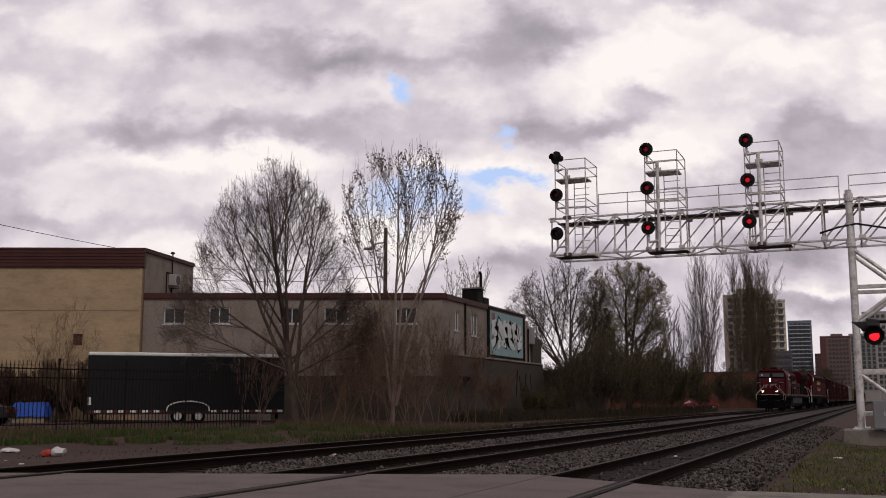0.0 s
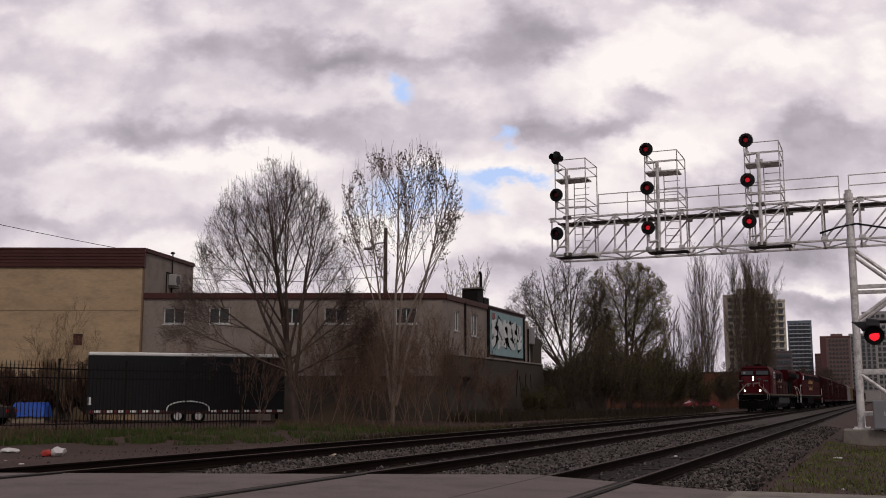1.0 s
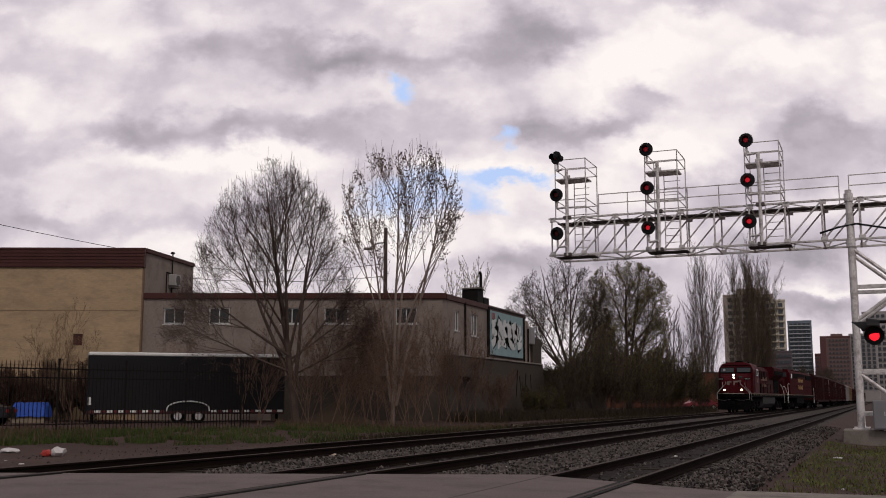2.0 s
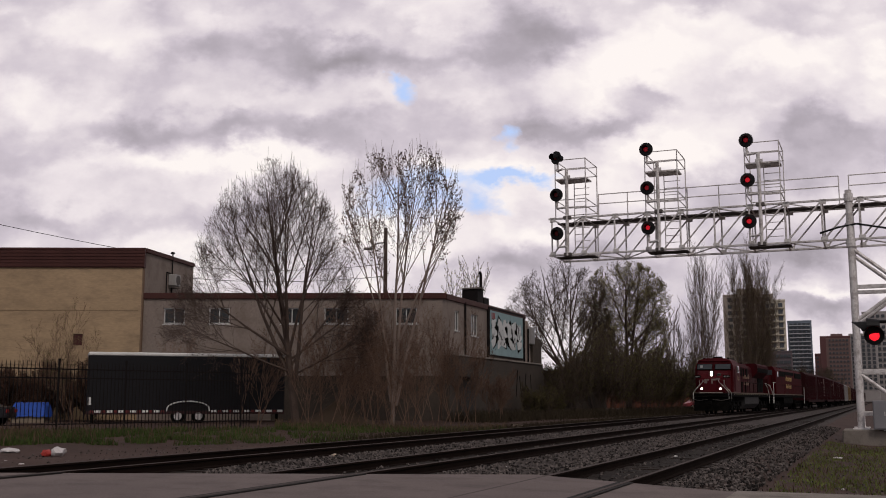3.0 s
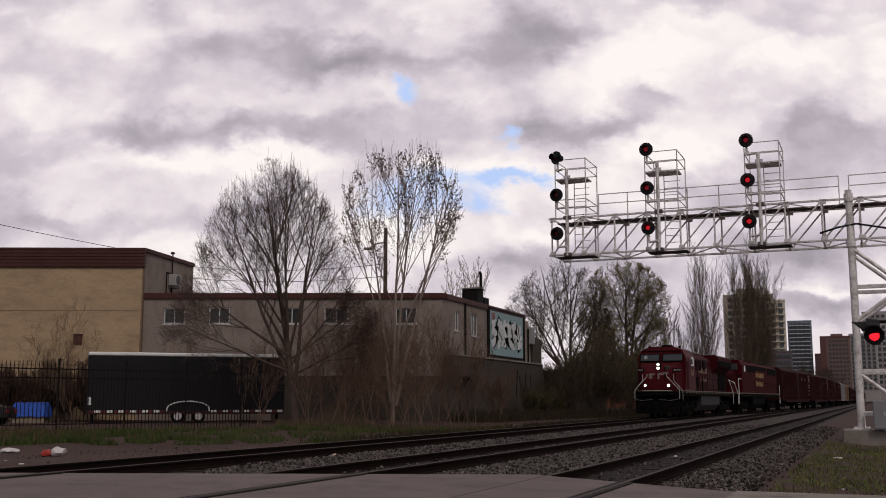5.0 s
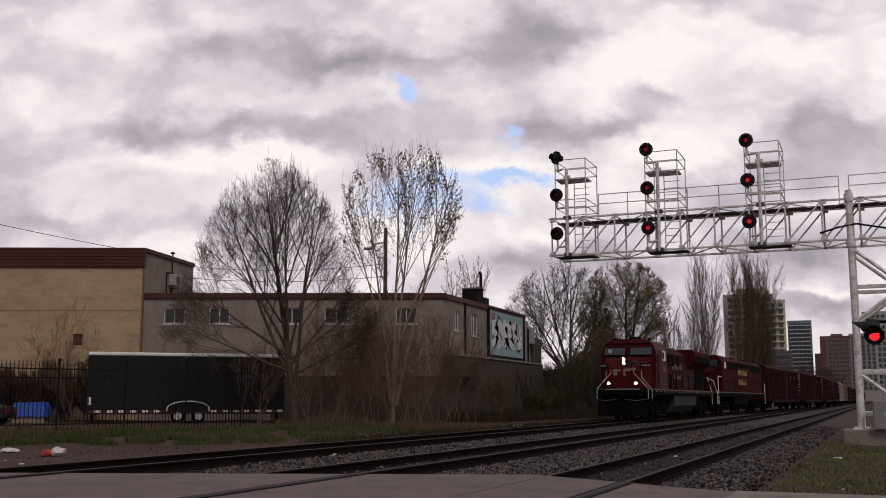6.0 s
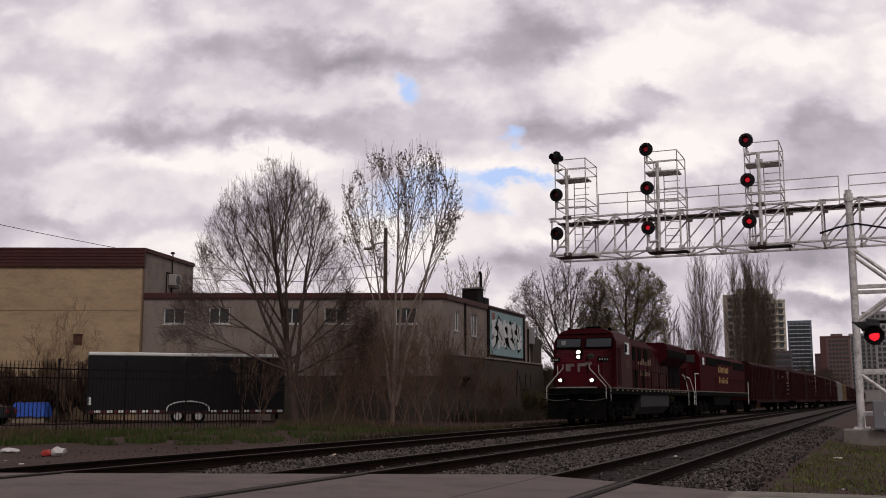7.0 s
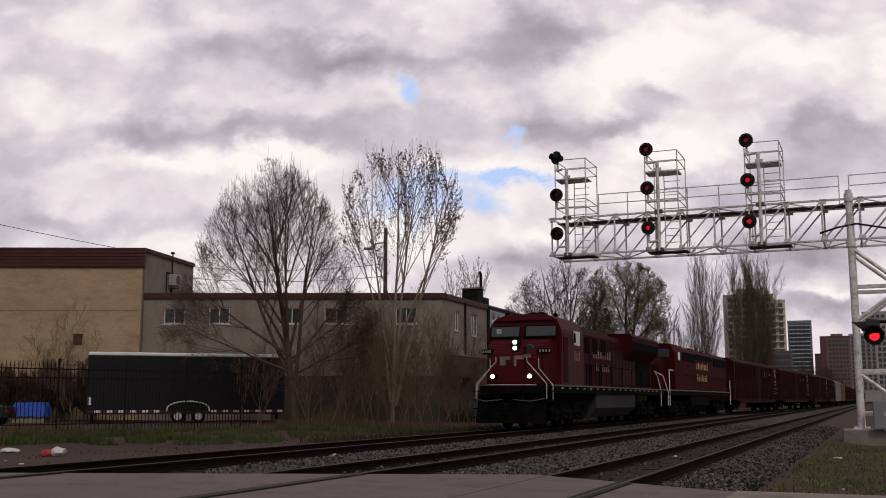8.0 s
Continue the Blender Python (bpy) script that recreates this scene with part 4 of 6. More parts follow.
# ---- buildings beside the line ----
def wall_mesh(width, height, thick, holes, z0=0.0):
    """A wall along local x, its face at y = 0 and its body behind, with real openings (x0, x1, z0, z1)."""
    xs = sorted({0.0, width, *(h[0] for h in holes), *(h[1] for h in holes)})
    zs = sorted({z0, height, *(h[2] for h in holes), *(h[3] for h in holes)})
    bm = B()
    for xa, xb in zip(xs, xs[1:]):
        for za, zb in zip(zs, zs[1:]):
            cx, cz = (xa + xb) / 2, (za + zb) / 2
            if any(h[0] < cx < h[1] and h[2] < cz < h[3] for h in holes):
                continue
            box(bm, (cx, thick / 2, cz), (xb - xa, thick, zb - za))
    bmesh.ops.remove_doubles(bm, verts=bm.verts, dist=0.0005)
    seen = {}
    for f in bm.faces:
        c = f.calc_center_median()
        seen.setdefault((round(c.x, 3), round(c.y, 3), round(c.z, 3)), []).append(f)
    bmesh.ops.delete(bm, geom=[f for fs in seen.values() if len(fs) > 1 for f in fs], context="FACES")
    return bm


def window(parent, m, w, h, frame_material, panes=2, frame_w=0.07):
    bm = B()
    for x in (frame_w / 2, w - frame_w / 2):
        box(bm, (x, 0.05, h / 2), (frame_w, 0.10, h))
    for z in (frame_w / 2, h - frame_w / 2):
        box(bm, (w / 2, 0.05, z), (w - 2 * frame_w, 0.096, frame_w))
    for k in range(1, panes):
        box(bm, (w * k / panes, 0.05, h / 2), (frame_w * 0.8, 0.09, h - 2 * frame_w))
    fr = part("window_frame", bm, frame_material, parent, "white window frame", m=m)
    part("window_sill", box(B(), (w / 2, -0.02, -0.035), (w + 0.14, 0.16, 0.06), 0.01), frame_material, fr)
    pw = w / panes
    for k in range(panes):
        part("pane", box(B(), (pw * (k + 0.5), 0.075, h / 2), (pw - 0.03, 0.02, h - 0.1)), glass(), fr)
    return fr


WINWHITE = mat("white_window_frame", (0.55, 0.54, 0.53), 0.6, vary=0.15)


def beige_building():
    top = empty("beige_building")
    tagged(top, "tall beige painted block building with brown metal fascia", "building")
    P = [(-18.15, 62.0), (-16.9, 69.4), (-42.0, 71.5), (-42.0, 61.6)]
    L = (Vector(P[0]) - Vector(P[3])).length
    ang = math.degrees(math.atan2(P[0][1] - P[3][1], P[0][0] - P[3][0]))
    hole = (L - 3.98, L - 3.4, 4.45, 5.15)
    part("front_wall", wall_mesh(L, 10.25, 0.35, [hole]), BEIGE, top, m=pose(*uv(*P[3], 0), 0, 0, YAW + ang))
    part("vent", box(B(), (L - 3.69, 0.12, 4.8), (0.56, 0.1, 0.68), 0.02), FASCIA, top, "small dark vent", m=pose(*uv(*P[3], 0), 0, 0, YAW + ang))
    # Thin strips stand for the wall's joints; their shadow line is in the colour.
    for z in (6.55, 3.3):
        part("wall_joint", box(B(), (L / 2, 0.0, z), (L - 0.3, 0.03, 0.05)), mat("joint_shadow_line", (0.27, 0.19, 0.12), 0.9), top, "wall joint, its shadow line put into the darker colour", m=pose(*uv(*P[3], 0), 0, 0, YAW + ang))
    D = Vector(P[1]) - Vector(P[0])
    ang2 = math.degrees(math.atan2(D.y, D.x))
    part("side_wall", wall_mesh(D.length, 10.2, 0.3, []), GREYWALL, top, "grey rendered side wall", m=pose(*uv(P[0][0] + 0.02, P[0][1] + 0.02, 0), 0, 0, YAW + ang2))
    back = B()
    prism(back, [(-17.35, 69.0), (-41.6, 71.2), (-41.6, 62.2), (-18.6, 62.5)], "z", 0.0, 9.9)
    part("inner_walls", back, GREYWALL, top, m=FACE)
    # ribbed fascia round the roof
    rib = B()
    out = [(-0.10, 9.14), (-0.10, 10.33), (0.02, 10.36), (0.30, 10.36), (0.30, 9.14)]
    prism(rib, [(a, z) for a, z in out], "x", -0.1, L + 0.12)
    part("fascia", rib, FASCIA, top, m=pose(*uv(*P[3], 0), 0, 0, YAW + ang))
    for k in range(6):
        part("fascia_rib", box(B(), (L / 2, -0.115, 9.24 + 0.20 * k), (L + 0.2, 0.04, 0.05)), FASCIA, top, m=pose(*uv(*P[3], 0), 0, 0, YAW + ang))
    part("side_fascia", box(B(), (D.length / 2 + 0.15, 0.08, 10.24), (D.length - 0.2, 0.4, 0.26), 0.02), FASCIA, top, m=pose(*uv(*P[0], 0), 0, 0, YAW + ang2))
    part("corner_strip", box(B(), (0.09, -0.04, 5.0), (0.18, 0.09, 8.2)), mat("bare_brick_corner", (0.20, 0.13, 0.09), 0.9, scale=4), top, m=pose(*uv(*P[0], 0), 0, 0, YAW + ang2))
    return ang2, P


BSIDE, BP = beige_building()


def wall_conditioner():
    m = pose(*uv(*BP[0], 0), 0, 0, YAW + BSIDE)
    top = empty("air_conditioner", m)
    tagged(top, "white wall-mounted air conditioner on the grey side wall", "air conditioner")
    part("case", box(B(), (4.0, -0.28, 8.80), (0.80, 0.5, 0.75), 0.04), mat("pale_case", (0.36, 0.34, 0.33), 0.6), top)
    part("fan_grille", tube(B(), (4.0, -0.54, 8.80), (4.0, -0.53, 8.80), 0.32, seg=20), STEEL_DARK, top, "dark round fan grille")
    for x in (3.65, 4.35):
        part("bracket", box(B(), (x, -0.26, 8.34), (0.06, 0.56, 0.06)), STEEL_DARK, top)
    vent = empty("vent_pipe", m)
    tagged(vent, "thin dark vent pipe with a cap on the side wall", "pipe")
    part("pipe", tube(B(), (4.0, -0.1, 8.0), (4.0, -0.1, 10.55), 0.045), FENCE, vent)
    part("cap", tube(B(), (4.0, -0.1, 10.52), (4.0, -0.1, 10.64), 0.16, 0.10), FENCE, vent)
    part("conduit", path_tube(B(), [(3.3, -0.05, 7.5), (3.3, -0.05, 9.25), (3.9, -0.05, 9.25)], 0.04), FENCE, vent)


wall_conditioner()

SIDE = 20.8          # the long side of the grey building leaves the view's axis by this angle
GU, GV = -0.03, 62.2
GROOF = 7.6
side_m = pose(*uv(GU, GV, 0), 0, 0, YAW + 90 - SIDE)
front_m = pose(*uv(-18.2, GV, 0), 0, 0, YAW)


def grey_building():
    top = empty("grey_building")
    tagged(top, "long grey rendered two-storey building with sliding windows", "building")
    W = 18.2 + GU
    holes = []
    for u0, u1 in ((-16.82, -15.55), (-14.1, -12.85), (-9.75, -8.45), (-7.15, -5.70), (-2.85, -1.56)):
        holes.append((u0 + 18.2, u1 + 18.2, 5.76, 6.72))
    part("front_wall", wall_mesh(W, GROOF - 0.05, 0.3, holes), GREYWALL, top, m=front_m)
    for h in holes:
        window(top, front_m @ Matrix.Translation((h[0], 0.06, h[2])), h[1] - h[0], h[3] - h[2], WINWHITE)
    part("lower_band", wall_mesh(W - 8.0, 2.66, 0.14, []), LOWWALL, top, "stained lower wall, its shadow put into the dark colour", m=front_m @ pose(8.0, -0.145, 0))
    part("roof_edge", box(B(), (W / 2 + 0.06, 0.10, GROOF - 0.16), (W + 0.3, 0.42, 0.36), 0.02), FASCIA, top, "dark brown roof edge", m=front_m)
    S = 17.3
    sh = [(2.1, 2.95, 5.5, 6.75), (5.2, 6.6, 5.35, 6.75)]
    part("side_wall", wall_mesh(S, GROOF - 0.05, 0.3, sh), GREYWALL, top, m=side_m @ pose(0.006, 0, 0))
    for h in sh:
        window(top, side_m @ Matrix.Translation((h[0], 0.06, h[2])), h[1] - h[0], h[3] - h[2], WINWHITE)
    part("side_roof_edge", box(B(), (S / 2 + 0.1, 0.1, GROOF - 0.14), (S - 0.2, 0.40, 0.34), 0.02), FASCIA, top, "dark brown roof edge", m=side_m @ pose(0.3, 0, -0.004))
    # lower storey standing out, with a pale coping
    part("lower_side_wall", wall_mesh(20.9, 3.88, 0.5, []), LOWWALL, top, "stained lower wall, its shadow put into the dark colour", m=side_m @ pose(-0.3, -0.56, 0))
    part("coping", box(B(), (10.0, -0.30, 3.94), (20.7, 0.66, 0.11), 0.02), CONCRETE, top, "pale concrete coping", m=side_m)
    roof = B()
    prism(roof, [(GU - 18.0, GV + 0.25), (GU - 0.2, GV + 0.25), (GU + 6.2, GV + 17.2), (GU - 18.0, GV + 17.2)], "z", 7.2, 7.42)
    part("roof", roof, LOWWALL, top, "flat tarred roof", m=FACE)
    rear = wall_mesh(24.5, 7.2, 0.25, [])
    part("rear_wall", rear, GREYWALL, top, m=pose(*uv(-18.0, GV + 17.0, 0), 0, 0, YAW))
    part("left_wall", wall_mesh(17, 7.2, 0.25, []), GREYWALL, top, m=pose(*uv(-17.9, GV + 0.3, 0), 0, 0, YAW + 90))
    # far end: a stepped wall with downpipes
    part("end_wall", wall_mesh(1.9, 6.9, 0.3, []), GREYWALL, top, m=side_m @ pose(S + 0.02, 0.05, 0))
    part("end_block", box(B(), (S + 1.4, -0.15, 6.1), (0.9, 0.4, 1.3), 0.02), mat("pale_panel", (0.26, 0.25, 0.25), 0.8), top, "pale grey panel box", m=side_m)
    part("rear_block", box(B(), (S + 3.4, 0.6, 3.0), (2.4, 1.4, 6.0), 0.02), LOWWALL, top, m=side_m)
    for s, za, zb in ((3.9, 4.0, 7.4), (8.45, 4.0, 7.5), (17.1, 4.0, 7.4), (S + 0.9, 3.9, 6.6)):
        part("downpipe", tube(B(), (s, -0.08, za), (s, -0.08, zb), 0.07), FENCE, top, m=side_m)
    # closed service door and tagged paint on the lower wall
    part("service_door", box(B(), (2.6, -0.60, 1.2), (2.3, 0.08, 2.4), 0.02), mat("grey_steel_door", (0.045, 0.040, 0.037), 0.7, scale=3), top, m=side_m)
    part("door_canopy", box(B(), (2.6, -0.85, 2.6), (2.6, 0.55, 0.08), 0.01), FENCE, top, m=side_m)
    tag = B()
    for x, z, w, h, r in ((13.5, 2.4, 0.16, 1.9, 12), (14.4, 2.2, 0.16, 1.5, -18), (15.6, 2.3, 0.14, 1.7, 15), (16.4, 2.0, 1.3, 0.14, 25), (17.1, 2.5, 0.14, 1.2, -8)):
        box(tag, (0, 0, 0), (w, 0.012, h), m=pose(x, -0.567, z, 0, r, 0))
    part("spray_paint", tag, BLACK, top, "black spray-paint strokes", m=side_m)


grey_building()


def mural():
    top = empty("mural_board", side_m @ pose(8.75, -0.02, 4.2))
    tagged(top, "pale blue board with white and black graffiti shapes", "mural")
    part("board", box(B(), (4.0, -0.04, 1.62), (8.0, 0.06, 3.2)), mat("pale_blue_board", (0.27, 0.38, 0.40), 0.8, vary=0.15, dirt=(0.2, 0.26, 0.26)), top)
    fr = B()
    for c, s in (((4.0, -0.05, 0.02), (8.2, 0.12, 0.12)), ((4.0, -0.05, 3.26), (8.2, 0.12, 0.12)), ((-0.05, -0.05, 1.64), (0.12, 0.12, 3.12)), ((8.05, -0.05, 1.64), (0.12, 0.12, 3.12))):
        box(fr, c, s, 0.01)
    part("frame", fr, FENCE, top, "dark frame")
    rng = random.Random(4)
    blocks = B()

    def stroke(bm, x, z, w, h, r, y):
        o = []
        for i in range(10):
            a = 2 * math.pi * i / 10
            k = 1 + 0.18 * math.sin(3 * a + x)
            o.append((w / 2 * math.copysign(abs(math.cos(a)) ** 0.55, math.cos(a)) * k, h / 2 * math.copysign(abs(math.sin(a)) ** 0.55, math.sin(a)) * k))
        tmp = prism(B(), o, "y", -0.004, 0.004)
        bmesh.ops.transform(tmp, matrix=pose(x, y, z, 0, r, 0), verts=tmp.verts)
        me = bpy.data.meshes.new("tmp")
        tmp.to_mesh(me)
        tmp.free()
        bm.from_mesh(me)
        bpy.data.meshes.remove(me)

    for i in range(6):
        x = 1.0 + i * 1.16
        black, white = B(), B()
        stroke(black, x + 0.05, 1.62 + 0.12 * math.sin(i * 2), 1.24, 1.95, rng.uniform(-10, 10), -0.078)
        part("outline_shape", black, BLACK, top, "black painted outline")
        for k in range(3):
            stroke(white, x + rng.uniform(-0.2, 0.25), 0.98 + 0.62 * k + rng.uniform(-0.1, 0.1), rng.uniform(0.95, 1.25), 0.56, rng.uniform(-25, 25), -0.092)
        stroke(white, x + rng.uniform(-0.35, 0.35), 1.65, 0.46, 1.85, rng.uniform(-15, 15), -0.104)
        for k in range(3):
            stroke(blocks, x + rng.uniform(-0.4, 0.4), rng.uniform(0.9, 2.4), 0.10, rng.uniform(0.3, 0.7), rng.uniform(-70, 70), -0.114)
        part("white_shape", white, mat("white_spray", (0.62, 0.62, 0.62), 0.8), top, "white painted shape")
    part("black_strokes", blocks, BLACK, top, "black painted strokes")
    bar = B()
    for i in range(3):
        box(bar, (0.55 + 0.28 * i, -0.08, 2.75), (0.18, 0.012, 0.42))
    part("red_marks", bar, mat("faded_red_spray", (0.28, 0.09, 0.09), 0.8), top, "small faded red marks")


mural()


def roof_vent():
    top = empty("roof_vent", side_m @ pose(7.2, 0.6, 7.5))
    tagged(top, "dark metal roof vent box with a tall stove pipe", "roof vent")
    part("vent_box", box(B(), (0.1, 0, 0.5), (1.25, 1.1, 1.1), 0.05), FENCE, top)
    part("vent_cap", prism(B(), [(-0.6, 1.04), (0.8, 1.04), (0.1, 1.22)], "y", -0.65, 0.65), LOWWALL, top)
    part("stove_pipe", path_tube(B(), [(0.9, -0.3, 0.2), (0.9, -0.3, 2.15), (0.7, -0.3, 2.3)], 0.10, 10), FENCE, top)
    part("low_box", box(B(), (1.7, 0, 0.3), (1.1, 0.9, 0.7), 0.04), FENCE, top)


roof_vent()


def shed():
    top = empty("low_shed")
    tagged(top, "low dark shed with a pale roof edge behind shrubs", "shed")
    m = side_m @ pose(21.6, -0.2, 0)
    part("wall", wall_mesh(24, 3.55, 0.3, []), LOWWALL, top, m=m)
    part("roof", box(B(), (12, 2.6, 3.62), (24.4, 5.6, 0.14), 0.02), LOWWALL, top, m=m)
    part("roof_edge", box(B(), (12, -0.26, 3.62), (24.4, 0.1, 0.16), 0.01), mat("pale_gutter", (0.5, 0.5, 0.5), 0.7, vary=0.4, scale=2), top, "flaking pale gutter", m=m)


shed()


def brick_building():
    top = empty("brick_building")
    tagged(top, "long low red brick industrial building beyond the shrubs", "building")
    brick = mat("dark_red_brick", (0.115, 0.044, 0.028), 0.9, vary=0.3, scale=0.6, dirt=(0.06, 0.03, 0.022), dirt_amount=0.6)
    holes = [(3 + 5.0 * k, 4.6 + 5.0 * k, 1.6, 3.0) for k in range(6)]
    m = pose(*uv(11.5, 148, 0), 0, 0, YAW)
    part("wall", wall_mesh(34.5, 5.0, 0.4, holes), brick, top, m=m)
    part("roof", box(B(), (17.25, 6.0, 4.9), (34.2, 11, 0.2)), LOWWALL, top, m=m)
    part("coping", box(B(), (17.25, 0.2, 5.06), (34.7, 0.6, 0.12)), LOWWALL, top, m=m)
    for h in holes:
        window(top, m @ Matrix.Translation((h[0], 0.1, h[2])), 1.6, 1.4, FENCE, 3)


brick_building()


# ---- distant towers ----
@lru_cache(None)
def pane_mesh(w, d, h, material):
    return mesh_of(box(B(), (0, 0, 0), (w, d, h)), "window", material)


def tower(name, label, u0, u1, v, z1, depth, material, cols, floors, win, win_mat, left_material=None, balconies=False, z_start=6.0, top_block=None, turn=None):
    W = u1 - u0
    turn = -math.degrees(math.atan2((u0 + u1) / 2, v)) if turn is None else turn
    top = empty(name, pose(*uv(u0, v, 0), 0, 0, YAW + turn))
    tagged(top, label, "apartment building", "distant towers")
    part("body", box(B(), (W / 2, depth / 2, z1 / 2), (W, depth, z1), 0.2), material, top)
    if left_material:
        # Strip on the front, placed to read as an end wall from the camera.
        part("side_panel", box(B(), (W * 0.09, -0.4, z1 / 2), (W * 0.2, 1.2, z1 * 1.004), 0.1), left_material, top, "darker strip on the front, placed to look like an end wall")
    part("parapet", box(B(), (W / 2, depth / 2, z1 + 0.5), (W * 1.01, depth * 1.01, 1.0), 0.1), left_material or material, top)
    if top_block:
        part("penthouse", box(B(), (W * top_block[0], depth / 2, z1 + top_block[2] / 2), (W * top_block[1], depth * 0.6, top_block[2])), material, top)
    fh = (z1 - z_start) / floors
    x_from = 0.26 if left_material else 0.06
    for f in range(floors):
        z = z_start + fh * (f + 0.45)
        for c in range(cols):
            x = W * (x_from + (0.95 - x_from) * (c + 0.5) / cols)
            part("window", pane_mesh(win[0], 0.5, win[1], win_mat), None, top, m=pose(x, -0.12, z))
        if balconies:
            part("balcony", box(B(), (W * (x_from + 0.95) / 2, -0.7, z - win[1] * 0.62), (W * (0.93 - x_from), 1.3, 0.5)), balconies, top)
    return top


TGLASS = glass("tower_glass", (0.05, 0.055, 0.065), 0.15)
PALE = mat("pale_tower_concrete", (0.58, 0.52, 0.43), 0.9, vary=0.1, scale=0.05, fine=0.5, bump=0)
BROWN = mat("brown_tower_brick", (0.19, 0.125, 0.115), 0.9, vary=0.1, scale=0.05, fine=0.5, bump=0)
DBROWN = mat("dark_red_tower_brick", (0.13, 0.062, 0.062), 0.9, vary=0.1, scale=0.05, fine=0.5, bump=0)
BLUE = mat("blue_grey_tower_cladding", (0.17, 0.20, 0.24), 0.5, vary=0.15, scale=0.05, fine=0.5, bump=0)
GREYT = mat("grey_tower_concrete", (0.38, 0.35, 0.345), 0.9, vary=0.1, scale=0.05, fine=0.5, bump=0)
# Wall tone carries the shade on this part; PALE is the lit wing.
tower("apartment_tower", "pale beige apartment tower behind bare poplars", 135.8, 159, 500, 50.5, 22, mat("shaded_tower_wall", (0.33, 0.275, 0.235), 0.9, vary=0.1, scale=0.05, fine=0.5, bump=0), 6, 14, (1.9, 1.9), TGLASS, top_block=(0.55, 0.5, 4.0))
tower("apartment_tower", "cream end wing of a tall apartment tower with balconies", 155.5, 163.4, 494, 47.5, 10, PALE, 2, 13, (2.0, 2.2), TGLASS, balconies=PALE)
tower("glass_tower", "blue-grey glass residential tower with white balcony bands", 199.8, 213.0, 600, 45.4, 14, BLUE, 5, 17, (1.9, 1.2), TGLASS, balconies=mat("white_balcony", (0.42, 0.43, 0.45), 0.7, vary=0.1, scale=0.1))
tower("brick_tower", "brown brick apartment tower with small square windows", 181.9, 195.5, 500, 30.4, 18, BROWN, 6, 12, (0.85, 0.95), TGLASS, left_material=DBROWN, top_block=(0.55, 0.4, 2.2))
tower("grey_tower", "grey slab apartment building with rows of windows", 221, 246, 545, 46, 18, GREYT, 9, 14, (1.6, 1.6), TGLASS, balconies=False)
tower("grey_tower", "grey slab apartment building with rows of windows", 207.5, 221, 530, 33.5, 16, GREYT, 5, 13, (1.4, 1.5), TGLASS)
tower("dark_tower", "small dark red apartment block between towers", 211.2, 216.2, 590, 26, 12, DBROWN, 2, 8, (1.0, 1.2), TGLASS)
tower("low_block", "low grey-brown block at the foot of the towers", 152, 163.5, 488, 22.8, 14, mat("mauve_block", (0.13, 0.105, 0.115), 0.9, vary=0.1, scale=0.05, fine=0.5, bump=0), 6, 6, (1.4, 1.4), TGLASS)
tower("low_block", "low grey-brown block at the foot of the towers", 176, 205, 540, 9.5, 14, GREYT, 8, 2, (1.6, 1.4), TGLASS)


# ---- trailer, fence, parked cars ----
def trailer():
    top = empty("cargo_trailer", pose(*uv(-18.4, 54.0, 0.02), 0, 0, YAW + 20))
    tagged(top, "long black enclosed cargo trailer with white roof edge", "trailer")
    L = 10.3
    part("body", box(B(), (L / 2, 1.25, 2.08), (L, 2.5, 2.98), 0.06), TRAILER, top)
    part("roof_edge", box(B(), (L / 2, 1.25, 3.60), (L + 0.04, 2.56, 0.20), 0.05), WHITE, top, "white roof edge")
    part("lower_rail", box(B(), (L / 2, 1.25, 0.55), (L, 2.52, 0.18), 0.02), mat("red_rail", (0.05, 0.022, 0.022), 0.7), top, "dull red lower rail")
    st, sr = B(), B()
    n = 34
    for k in range(n):
        x = 0.1 + (L - 0.2) * k / n
        if 3.75 < x < 6.3:
            continue
        box(st if k % 2 else sr, (x + 0.14, -0.022, 0.62), (0.30 if k % 2 else 0.16, 0.012, 0.12))
    part("reflector_white", st, WHITE, top, "white reflective tape")
    part("reflector_red", sr, mat("red_tape", (0.14, 0.03, 0.03), 0.4), top, "red reflective tape")
    fe = B()
    for k in range(12):
        a0, a1 = math.pi * k / 12, math.pi * (k + 1) / 12
        p = [(5.12 - 1.12 * math.cos(a), 0.62 + 0.52 * math.sin(a) ** 0.7 if math.sin(a) > 0 else 0.62) for a in (a0, a1)]
        tube(fe, (p[0][0], -0.05, p[0][1]), (p[1][0], -0.05, p[1][1]), 0.035, seg=6)
    part("fender", fe, WHITE, top, "bright fender trim")
    for x in (4.6, 5.68):
        w = part("wheel", tube(B(), (x, 0.02, 0.36), (x, 0.26, 0.36), 0.36, seg=20), BLACK, top)
        part("rim", tube(B(), (x, -0.01, 0.36), (x, 0.03, 0.36), 0.21, 0.19, seg=16), STEEL, w, "pale steel rim")
    part("marker_light", box(B(), (0.12, -0.02, 1.15), (0.16, 0.04, 0.4), 0.01), WHITE, top)
    part("jack", box(B(), (L - 0.2, 1.2, 0.4), (0.14, 0.14, 0.8)), BLACK, top)
    part("rear_support", box(B(), (0.3, 1.2, 0.4), (0.14, 0.14, 0.8)), BLACK, top)


trailer()


